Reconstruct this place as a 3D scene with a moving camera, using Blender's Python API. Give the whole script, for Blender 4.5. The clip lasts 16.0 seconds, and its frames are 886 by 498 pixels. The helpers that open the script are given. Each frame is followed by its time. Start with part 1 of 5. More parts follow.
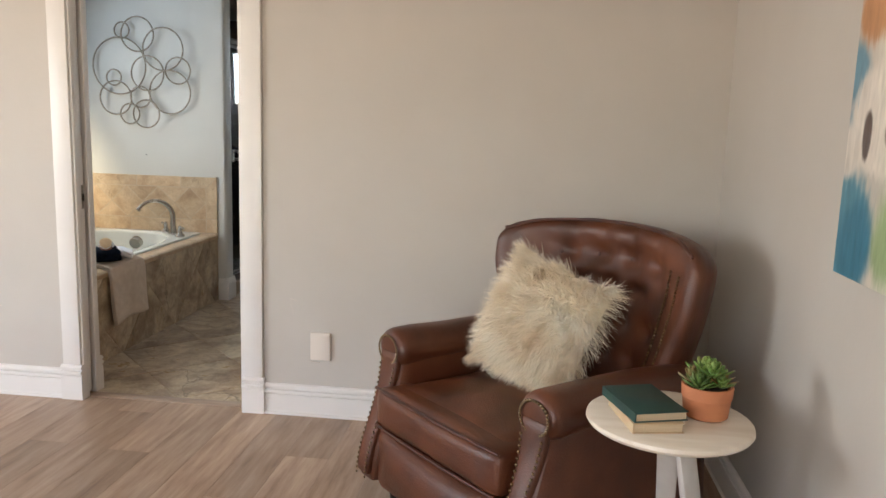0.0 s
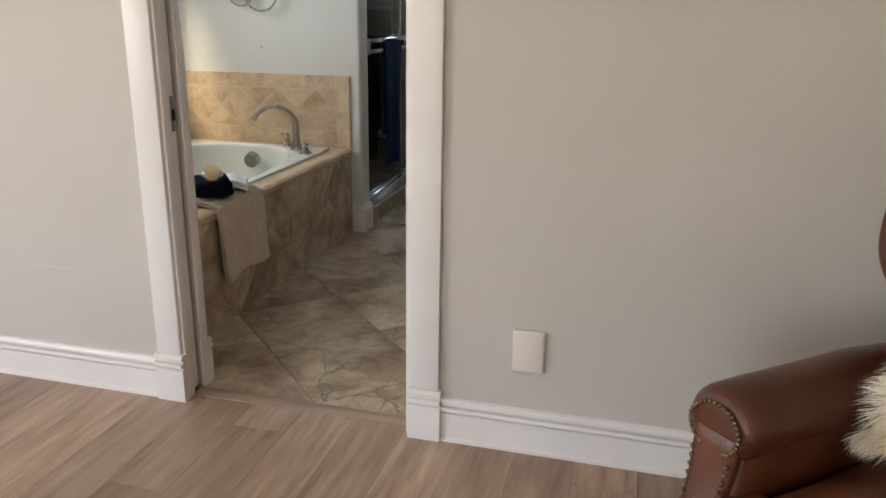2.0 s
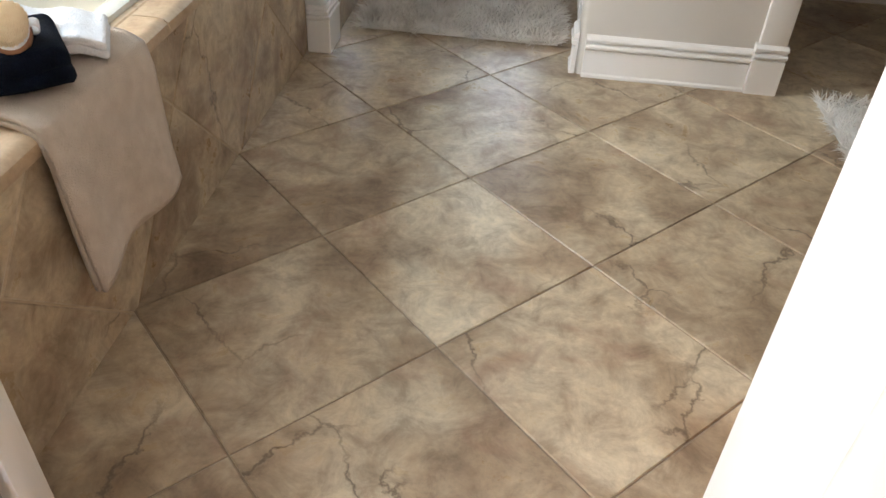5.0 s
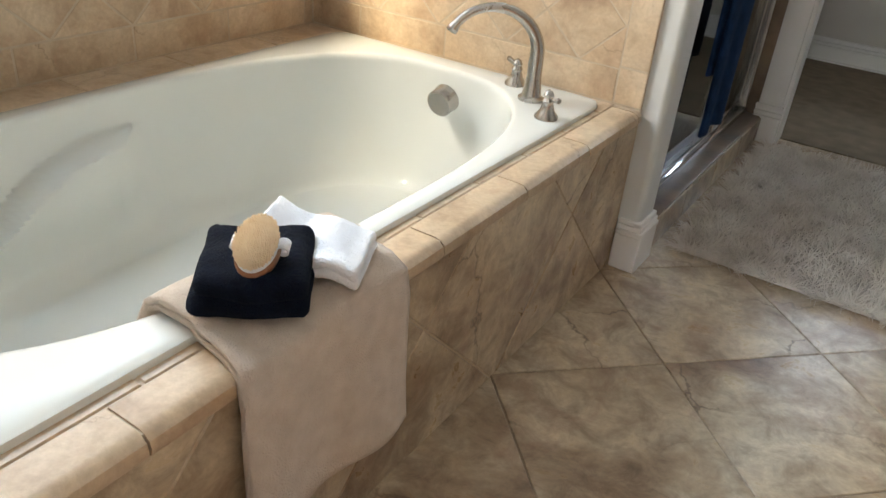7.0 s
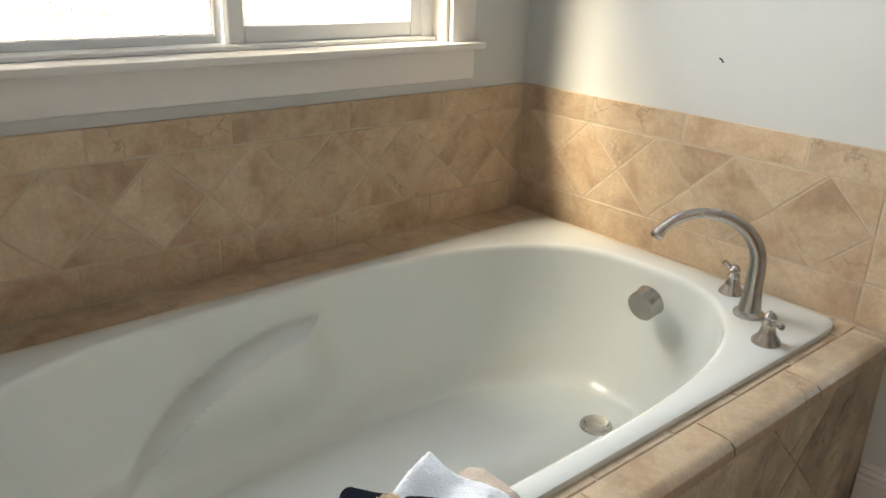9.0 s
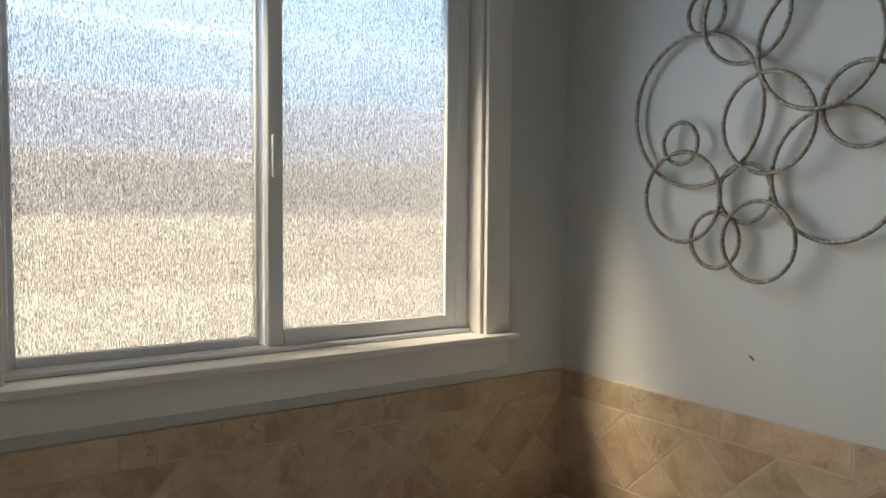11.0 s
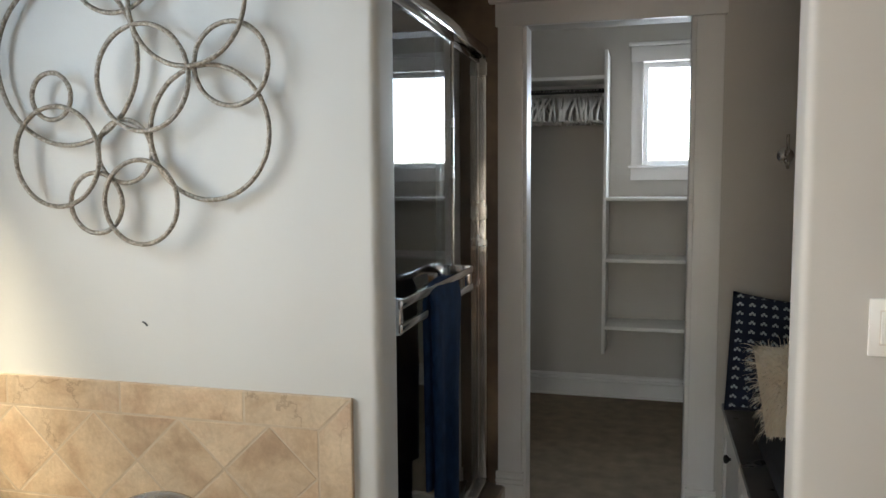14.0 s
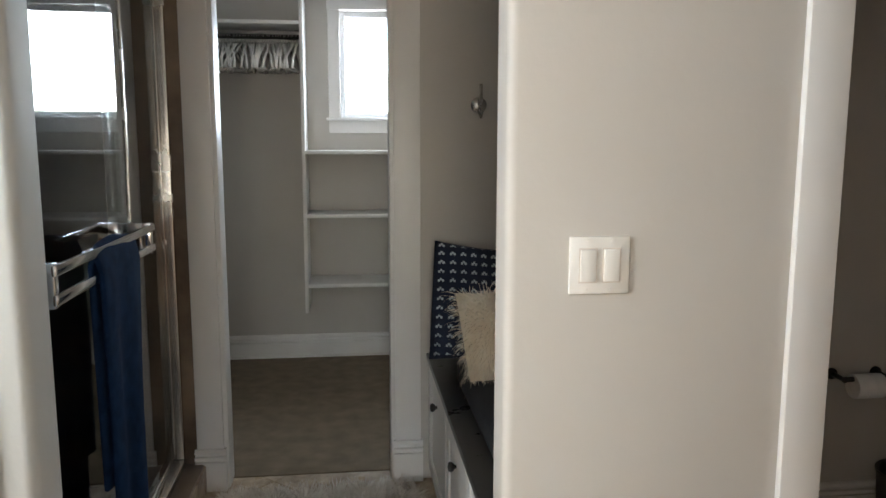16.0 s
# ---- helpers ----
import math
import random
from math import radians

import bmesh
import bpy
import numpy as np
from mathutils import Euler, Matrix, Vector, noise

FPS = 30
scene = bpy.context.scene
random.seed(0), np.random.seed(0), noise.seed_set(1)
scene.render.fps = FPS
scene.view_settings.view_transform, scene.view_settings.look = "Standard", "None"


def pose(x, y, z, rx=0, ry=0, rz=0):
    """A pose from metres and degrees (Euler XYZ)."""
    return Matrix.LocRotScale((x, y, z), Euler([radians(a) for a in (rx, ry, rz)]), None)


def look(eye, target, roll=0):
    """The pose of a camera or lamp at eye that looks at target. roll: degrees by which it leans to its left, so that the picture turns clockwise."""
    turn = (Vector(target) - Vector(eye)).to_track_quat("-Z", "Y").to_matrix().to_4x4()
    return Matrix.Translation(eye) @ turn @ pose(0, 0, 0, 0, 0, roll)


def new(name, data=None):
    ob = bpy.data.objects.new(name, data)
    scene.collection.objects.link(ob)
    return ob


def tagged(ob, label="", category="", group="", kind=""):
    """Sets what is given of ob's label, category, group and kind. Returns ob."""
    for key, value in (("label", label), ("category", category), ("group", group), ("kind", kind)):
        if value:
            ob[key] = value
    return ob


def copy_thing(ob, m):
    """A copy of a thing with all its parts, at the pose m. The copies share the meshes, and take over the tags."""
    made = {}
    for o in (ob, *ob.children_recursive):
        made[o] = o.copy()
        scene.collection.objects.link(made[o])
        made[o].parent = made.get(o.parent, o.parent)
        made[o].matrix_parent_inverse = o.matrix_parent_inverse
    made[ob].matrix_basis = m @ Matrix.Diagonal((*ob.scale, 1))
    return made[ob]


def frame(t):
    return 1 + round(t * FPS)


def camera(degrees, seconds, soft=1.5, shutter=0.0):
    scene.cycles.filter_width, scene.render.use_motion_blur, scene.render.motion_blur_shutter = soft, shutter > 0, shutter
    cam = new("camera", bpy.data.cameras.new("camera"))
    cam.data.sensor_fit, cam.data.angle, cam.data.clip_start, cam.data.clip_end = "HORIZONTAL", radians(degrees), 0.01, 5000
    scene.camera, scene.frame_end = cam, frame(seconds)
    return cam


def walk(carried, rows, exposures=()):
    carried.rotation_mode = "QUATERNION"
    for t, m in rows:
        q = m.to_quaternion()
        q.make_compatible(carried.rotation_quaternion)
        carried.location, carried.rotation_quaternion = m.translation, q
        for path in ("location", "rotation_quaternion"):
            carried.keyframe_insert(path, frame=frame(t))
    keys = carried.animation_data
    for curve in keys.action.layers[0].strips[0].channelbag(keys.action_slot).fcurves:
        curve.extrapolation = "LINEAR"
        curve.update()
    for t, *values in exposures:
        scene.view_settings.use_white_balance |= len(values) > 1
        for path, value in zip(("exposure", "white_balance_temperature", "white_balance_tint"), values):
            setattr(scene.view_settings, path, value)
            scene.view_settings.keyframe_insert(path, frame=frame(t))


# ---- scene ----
cam = camera(59.9, 16.0)
PATH = [
    (0, (1.408, -3.391, 1.338), (1.187, -1.429, 1.019), 1.8),
    (0.5, (1.323, -3.172, 1.341), (1.223, -1.2, 1.024), 1.8),
    (1, (1.138, -2.864, 1.322), (0.908, -0.914, 0.939), 1.5),
    (1.5, (0.958, -2.496, 1.297), (0.559, -0.598, 0.809), 1.2),
    (2, (0.763, -2.163, 1.284), (0.285, -0.313, 0.684), 0.9),
    (2.5, (0.564, -1.829, 1.267), (0.097, -0.026, 0.538), 0.7),
    (3, (0.384, -1.483, 1.239), (-0.009, 0.279, 0.378), 0.5),
    (3.2, (0.309, -1.375, 1.234), (-0.058, 0.36, 0.31), 0.8),
    (5.3, (-0.147, -0.373, 1.123), (-0.25, 1.195, -0.114), 2.9),
    (5.5, (-0.165, -0.311, 1.123), (-0.24, 1.283, -0.084), 2.7),
    (6, (-0.193, -0.212, 1.141), (-0.331, 1.43, 0.006), 3.6),
    (6.5, (-0.206, -0.11, 1.153), (-0.749, 1.507, 0.109), 5.4),
    (7, (-0.226, -0.061, 1.175), (-1.13, 1.424, 0.187), 5.4),
    (7.5, (-0.237, -0.042, 1.185), (-1.329, 1.348, 0.251), 4.1),
    (8, (-0.264, -0.003, 1.199), (-1.419, 1.365, 0.309), 3.5),
    (8.5, (-0.33, 0.087, 1.228), (-1.584, 1.416, 0.417), 3.3),
    (9, (-0.325, 0.167, 1.275), (-1.753, 1.375, 0.567), 1.8),
    (9.5, (-0.343, 0.172, 1.332), (-1.89, 1.33, 0.815), 0.3),
    (9.7, (-0.336, 0.19, 1.35), (-1.931, 1.319, 0.925), -0.3),
    (11.8, (-0.236, 0.282, 1.446), (-1.793, 1.536, 1.493), -1.7),
    (12, (-0.233, 0.292, 1.439), (-1.708, 1.641, 1.495), -1.6),
    (12.5, (-0.221, 0.318, 1.436), (-1.44, 1.904, 1.468), -1.3),
    (13, (-0.214, 0.348, 1.417), (-1.155, 2.113, 1.392), -0.8),
    (13.5, (-0.209, 0.37, 1.408), (-0.911, 2.24, 1.297), -0.4),
    (14, (-0.223, 0.394, 1.399), (-0.744, 2.316, 1.217), -0.4),
    (14.5, (-0.226, 0.407, 1.392), (-0.614, 2.355, 1.164), -0.7),
    (15, (-0.23, 0.421, 1.382), (-0.521, 2.381, 1.117), -0.9),
    (15.5, (-0.24, 0.494, 1.366), (-0.37, 2.47, 1.08), -1.4),
    (16, (-0.231, 0.593, 1.352), (0.006, 2.558, 1.067), 0.1),
]
EXPOSURES = [(0.0, 2.88), (0.5, 2.92), (1.0, 2.82), (2.0, 2.6), (3.0, 2.65), (5.5, 3.8), (7.0, 3.6), (8.0, 3.45), (9.0, 3.1), (9.7, 2.65), (11.8, 1.55), (12.0, 1.5), (12.5, 1.8), (13.0, 2.55), (13.5, 3.0), (14.5, 3.0), (15.5, 3.17), (16.0, 3.45)]
walk(cam, [(t, look(eye, target, roll)) for t, eye, target, roll in PATH], EXPOSURES)

# ---- world, sun, window light ----
SUN_EL, SUN_AZ = radians(49), math.atan2(0.4, 0.92)
sun_way = Vector((math.sin(SUN_AZ) * math.cos(SUN_EL), math.cos(SUN_AZ) * math.cos(SUN_EL), -math.sin(SUN_EL)))
world = bpy.data.worlds.new("sky_world")
scene.world = world
world.use_nodes = True
wn = world.node_tree.nodes
sky = wn.new("ShaderNodeTexSky")
sky.sky_type, sky.sun_disc = "NISHITA", False
sky.sun_elevation, sky.sun_rotation = SUN_EL, math.pi + SUN_AZ
world.node_tree.links.new(sky.outputs[0], wn["Background"].inputs[0])
wn["Background"].inputs[1].default_value = 0.15
sun = new("sun", bpy.data.lights.new("sun", "SUN"))
sun.data.energy, sun.data.angle, sun.data.color = 2.2, radians(21), (1.0, 0.87, 0.64)
sun.matrix_world = look((0, 0, 0), sun_way)


def window_lamp(name, eye, target, w, h, power, color, spread=180):
    ob = new(name, bpy.data.lights.new(name, "AREA"))
    ob.data.spread = radians(spread)
    ob.data.shape, ob.data.size, ob.data.size_y, ob.data.energy, ob.data.color = "RECTANGLE", w, h, power, color
    ob.matrix_world = look(eye, target)


for y, w in ((-2.3, 0.42), (-3.05, 0.36)):
    window_lamp("bedroom_window_light", (-3.24, y, 1.5), (0, y, 1.35), w, 1.1, 12.5 * w, (1.0, 0.97, 0.93))
window_lamp("bedroom_rear_window_light", (-0.6, -5.64, 1.5), (-0.6, 0, 1.4), 1.6, 1.4, 5.0, (1.0, 0.93, 0.84))

# daylight in the bathroom window, from sky at its top to bright ground at its foot
for z0, z1, power, color in ((1.88, 2.14, 7.8, (0.6, 0.8, 1.0)), (1.72, 1.88, 6.0, (0.66, 0.84, 1.0)), (1.56, 1.72, 3.9, (0.95, 0.95, 1.0)), (1.40, 1.56, 3.3, (1.0, 0.87, 0.7)), (1.22, 1.40, 5.2, (1.0, 0.85, 0.63)), (1.05, 1.22, 6.0, (1.0, 0.86, 0.64))):
    zc = (z0 + z1) / 2
    window_lamp("bath_window_light", (-2.266, 1.022, zc), (0, 1.022, zc - 0.4), 1.2, (z1 - z0) * 1.03, power * 1.05 * (z1 - z0), color, 135)
window_lamp("closet_window_light", (0.012, 5.43, 1.79), (-0.4, 3.0, 1.0), 0.58, 0.57, 1.8, (0.78, 0.89, 1.0))


# ---- materials ----
def material(name, stops, rough=0.5, metal=0.0, scale=6.0, detail=5.0, bump=0.1, fine=60.0, stretch=(1, 1, 1), random_shift=0.0,
             tone=0.0, ragged=0.5, coat=0.0, sheen=0.0, rough_var=0.1, space="Object", depth=0.004, gloss=0.5):
    m = bpy.data.materials.new(name)
    m.use_nodes = True
    nt = m.node_tree
    n, link = nt.nodes, nt.links.new
    b = n["Principled BSDF"]
    tc = n.new("ShaderNodeTexCoord")
    mp = n.new("ShaderNodeMapping")
    mp.inputs["Scale"].default_value = stretch
    link(tc.outputs[space], mp.inputs["Vector"])
    info = n.new("ShaderNodeObjectInfo")
    if random_shift:
        mul = n.new("ShaderNodeVectorMath")
        mul.operation = "SCALE"
        mul.inputs[0].default_value = (17.3, 31.7, 11.9)
        link(info.outputs["Random"], mul.inputs["Scale"])
        link(mul.outputs[0], mp.inputs["Location"])
    big = n.new("ShaderNodeTexNoise")
    big.inputs["Scale"].default_value, big.inputs["Detail"].default_value = scale, detail
    link(mp.outputs[0], big.inputs["Vector"])
    big.inputs["Roughness"].default_value = ragged
    ramp = n.new("ShaderNodeValToRGB")
    els = ramp.color_ramp.elements
    while len(els) < len(stops):
        els.new(0.5)
    for e, (p, c) in zip(els, stops):
        e.position, e.color = p, (*c, 1)
    link(big.outputs["Fac"], ramp.inputs[0])
    color = ramp.outputs[0]
    small = n.new("ShaderNodeTexNoise")
    small.inputs["Scale"].default_value, small.inputs["Detail"].default_value = fine, 4
    link(mp.outputs[0], small.inputs["Vector"])
    if tone:
        hsv = n.new("ShaderNodeHueSaturation")
        tr = n.new("ShaderNodeMapRange")
        tr.inputs["To Min"].default_value, tr.inputs["To Max"].default_value = 1 - tone, 1 + tone
        link(info.outputs["Random"], tr.inputs[0])
        link(tr.outputs[0], hsv.inputs["Value"])
        link(color, hsv.inputs["Color"])
        color = hsv.outputs[0]
    link(color, b.inputs["Base Color"])
    b.inputs["Metallic"].default_value = metal
    rr = n.new("ShaderNodeMapRange")
    rr.inputs["To Min"].default_value, rr.inputs["To Max"].default_value = max(rough - rough_var, 0.02), min(rough + rough_var, 1)
    link(big.outputs["Fac"], rr.inputs[0])
    link(rr.outputs[0], b.inputs["Roughness"])
    b.inputs["Coat Weight"].default_value = coat
    b.inputs["Specular IOR Level"].default_value = gloss
    b.inputs["Sheen Weight"].default_value = sheen
    if bump:
        bp = n.new("ShaderNodeBump")
        bp.inputs["Strength"].default_value, bp.inputs["Distance"].default_value = bump, depth
        add = n.new("ShaderNodeMath")
        link(big.outputs["Fac"], add.inputs[0])
        link(small.outputs["Fac"], add.inputs[1])
        link(add.outputs[0], bp.inputs["Height"])
        link(bp.outputs[0], b.inputs["Normal"])
    return m


def stone(name, dark, mid, light, rust, rough=0.34, crack=0.6, tone=0.07, size=1.0, bite=0.6):
    """Mottled ceramic stone: broad clouds, crumbled finer patches, rust stains and a few thin broken cracks."""
    m = bpy.data.materials.new(name)
    m.use_nodes = True
    n, link = m.node_tree.nodes, m.node_tree.links.new
    b = n["Principled BSDF"]
    tc, mp, info, mul = (n.new("ShaderNode" + k) for k in ("TexCoord", "Mapping", "ObjectInfo", "VectorMath"))
    mul.operation = "SCALE"
    mul.inputs[0].default_value = (17.3, 31.7, 11.9)
    link(info.outputs["Random"], mul.inputs["Scale"])
    link(mul.outputs[0], mp.inputs["Location"])
    link(tc.outputs["Object"], mp.inputs["Vector"])

    def cloud(scale, detail, ragged, twist):
        nz = n.new("ShaderNodeTexNoise")
        for key, value in (("Scale", scale * size), ("Detail", detail), ("Roughness", ragged), ("Distortion", twist)):
            nz.inputs[key].default_value = value
        link(mp.outputs[0], nz.inputs["Vector"])
        return nz.outputs["Fac"]

    def ramp(fac, stops):
        r = n.new("ShaderNodeValToRGB")
        els = r.color_ramp.elements
        while len(els) < len(stops):
            els.new(0.5)
        for e, (p, c) in zip(els, stops):
            e.position, e.color = p, (*c, 1)
        link(fac, r.inputs[0])
        return r.outputs[0]

    def mix(fac, a, c, kind="MIX"):
        x = n.new("ShaderNodeMixRGB")
        x.blend_type = kind
        for k, v in enumerate((fac, a, c)):
            if isinstance(v, (int, float)):
                x.inputs[k].default_value = v
            elif isinstance(v, tuple):
                x.inputs[k].default_value = (*v, 1)
            else:
                link(v, x.inputs[k])
        return x.outputs[0]

    def grey(lo, hi, fac, a=0.0, c=1.0):
        r = n.new("ShaderNodeMapRange")
        for key, value in (("From Min", lo), ("From Max", hi), ("To Min", a), ("To Max", c)):
            r.inputs[key].default_value = value
        link(fac, r.inputs[0])
        return r.outputs[0]

    broad, patch, grain = cloud(3.6, 6, 0.6, 0.5), cloud(12, 12, 0.72, 0.6), cloud(60, 6, 0.6, 0.0)
    color = ramp(broad, [(0.3, dark), (0.46, mid), (0.64, light)])
    color = mix(bite, color, ramp(patch, [(0.36, (0.6, 0.56, 0.52)), (0.47, (0.88, 0.86, 0.84)), (0.54, (1.04, 1.03, 1.0)), (0.66, (1.3, 1.3, 1.26))]), "MULTIPLY")
    color = mix(grey(0.55, 0.7, cloud(4.6, 6, 0.6, 1.4), 0.0, 0.45), color, rust)
    color = mix(0.35, color, ramp(grain, [(0.35, (0.8, 0.8, 0.8)), (0.65, (1.15, 1.15, 1.15))]), "MULTIPLY")
    cells, bend = n.new("ShaderNodeTexVoronoi"), n.new("ShaderNodeVectorMath")
    cells.feature = "DISTANCE_TO_EDGE"
    cells.inputs["Scale"].default_value = 2.6 * size
    warp = n.new("ShaderNodeTexNoise")
    warp.inputs["Scale"].default_value, warp.inputs["Detail"].default_value, warp.inputs["Roughness"].default_value = 7 * size, 5, 0.65
    link(mp.outputs[0], warp.inputs["Vector"])
    bend.operation = "MULTIPLY_ADD"
    link(warp.outputs["Color"], bend.inputs[0])
    bend.inputs[1].default_value = (0.13, 0.13, 0.13)
    link(mp.outputs[0], bend.inputs[2])
    link(bend.outputs[0], cells.inputs["Vector"])
    thin, gate = grey(0.0, 0.013, cells.outputs["Distance"], crack, 0.0), grey(0.5, 0.6, cloud(2.4, 2, 0.5, 0.0))
    both = n.new("ShaderNodeMath")
    both.operation = "MULTIPLY"
    link(thin, both.inputs[0])
    link(gate, both.inputs[1])
    color = mix(both.outputs[0], color, tuple(c * 0.45 for c in dark))
    hsv = n.new("ShaderNodeHueSaturation")
    link(grey(0, 1, info.outputs["Random"], 1 - tone, 1 + tone), hsv.inputs["Value"])
    link(color, hsv.inputs["Color"])
    link(hsv.outputs[0], b.inputs["Base Color"])
    link(grey(0.3, 0.7, patch, rough + 0.1, rough - 0.06), b.inputs["Roughness"])
    high, cut, bp = n.new("ShaderNodeMath"), n.new("ShaderNodeMath"), n.new("ShaderNodeBump")
    cut.operation = "SUBTRACT"
    link(patch, high.inputs[0])
    link(grain, high.inputs[1])
    link(high.outputs[0], cut.inputs[0])
    link(both.outputs[0], cut.inputs[1])
    bp.inputs["Strength"].default_value, bp.inputs["Distance"].default_value = 0.22, 0.004
    link(cut.outputs[0], bp.inputs["Height"])
    link(bp.outputs[0], b.inputs["Normal"])
    return m


def glass(name, color, rough, bump=0.0, scale=(40, 40, 6)):
    m = bpy.data.materials.new(name)
    m.use_nodes = True
    n, link = m.node_tree.nodes, m.node_tree.links.new
    b = n["Principled BSDF"]
    b.inputs["Base Color"].default_value = (*color, 1)
    b.inputs["Transmission Weight"].default_value, b.inputs["Roughness"].default_value, b.inputs["IOR"].default_value = 1.0, rough, 1.45
    if bump:
        tc, mp, nz, bp = (n.new("ShaderNode" + k) for k in ("TexCoord", "Mapping", "TexNoise", "Bump"))
        mp.inputs["Scale"].default_value = scale
        nz.inputs["Scale"].default_value, nz.inputs["Detail"].default_value = 1.0, 2
        bp.inputs["Strength"].default_value, bp.inputs["Distance"].default_value = bump, 0.02
        link(tc.outputs["Object"], mp.inputs[0])
        link(mp.outputs[0], nz.inputs["Vector"])
        link(nz.outputs["Fac"], bp.inputs["Height"])
        link(bp.outputs[0], b.inputs["Normal"])
        # streaks and glints the ripples would refract, painted into the glass colour
        ramp = n.new("ShaderNodeValToRGB")
        ramp.color_ramp.elements[0].position, ramp.color_ramp.elements[1].position = 0.39, 0.61
        ramp.color_ramp.elements[0].color = (*(c * 0.34 for c in color), 1)
        ramp.color_ramp.elements[1].color = (*(c * 1.75 for c in color), 1)
        nz2, mp2 = n.new("ShaderNodeTexNoise"), n.new("ShaderNodeMapping")
        mp2.inputs["Scale"].default_value = (420, 420, 110)
        nz2.inputs["Scale"].default_value, nz2.inputs["Detail"].default_value = 1.0, 3
        link(tc.outputs["Object"], mp2.inputs[0])
        link(mp2.outputs[0], nz2.inputs["Vector"])
        link(nz2.outputs["Fac"], ramp.inputs[0])
        link(ramp.outputs[0], b.inputs["Base Color"])
    return m


def painting(name, ground, strokes):
    """Brushed patches (centre y, z, half sizes, softness, raggedness, colour) laid over one another on a ground."""
    m = bpy.data.materials.new(name)
    m.use_nodes = True
    n, link = m.node_tree.nodes, m.node_tree.links.new
    b = n["Principled BSDF"]
    b.inputs["Roughness"].default_value = 0.55
    geo = n.new("ShaderNodeTexCoord")

    def noise_of(scale, stretch, detail=6):
        mp, nz = n.new("ShaderNodeMapping"), n.new("ShaderNodeTexNoise")
        mp.inputs["Scale"].default_value = stretch
        nz.inputs["Scale"].default_value, nz.inputs["Detail"].default_value = scale, detail
        link(geo.outputs["Object"], mp.inputs[0])
        link(mp.outputs[0], nz.inputs["Vector"])
        return nz

    warp, grain = noise_of(9, (1, 1, 0.6)), noise_of(26, (1, 2.2, 0.5))
    color = None
    base = n.new("ShaderNodeValToRGB")
    base.color_ramp.elements[0].color, base.color_ramp.elements[1].color = (*ground[0], 1), (*ground[1], 1)
    base.color_ramp.elements[0].position, base.color_ramp.elements[1].position = 0.35, 0.65
    link(noise_of(7, (1, 1, 0.5)).outputs["Fac"], base.inputs[0])
    color = base.outputs[0]
    for k, (cy, cz, ry, rz, soft_, rag, tint) in enumerate(strokes):
        sub, scl, ln = n.new("ShaderNodeVectorMath"), n.new("ShaderNodeVectorMath"), n.new("ShaderNodeVectorMath")
        sub.operation, scl.operation, ln.operation = "SUBTRACT", "MULTIPLY", "LENGTH"
        link(geo.outputs["Object"], sub.inputs[0])
        sub.inputs[1].default_value = (0, cy, cz)
        link(sub.outputs[0], scl.inputs[0])
        scl.inputs[1].default_value = (0, 1 / ry, 1 / rz)
        link(scl.outputs[0], ln.inputs[0])
        w = n.new("ShaderNodeMath")
        w.operation = "MULTIPLY_ADD"
        link((warp if k % 2 else grain).outputs["Fac"], w.inputs[0])
        w.inputs[1].default_value = rag
        link(ln.outputs["Value"], w.inputs[2])
        mr = n.new("ShaderNodeMapRange")
        mr.interpolation_type = "SMOOTHSTEP"
        mr.inputs["From Min"].default_value, mr.inputs["From Max"].default_value = 1 + rag / 2 - soft_, 1 + rag / 2 + soft_
        mr.inputs["To Min"].default_value, mr.inputs["To Max"].default_value = 1, 0
        link(w.outputs[0], mr.inputs[0])
        streak = n.new("ShaderNodeMixRGB")
        link(grain.outputs["Fac"], streak.inputs[0])
        streak.inputs[1].default_value = (*(c * 0.65 for c in tint), 1)
        streak.inputs[2].default_value = (*(min(1, c * 1.3 + 0.03) for c in tint), 1)
        mx = n.new("ShaderNodeMixRGB")
        link(mr.outputs[0], mx.inputs[0])
        link(color, mx.inputs[1])
        link(streak.outputs[0], mx.inputs[2])
        color = mx.outputs[0]
    link(color, b.inputs["Base Color"])
    bp = n.new("ShaderNodeBump")
    bp.inputs["Strength"].default_value, bp.inputs["Distance"].default_value = 0.5, 0.003
    link(grain.outputs["Fac"], bp.inputs["Height"])
    link(bp.outputs[0], b.inputs["Normal"])
    return m


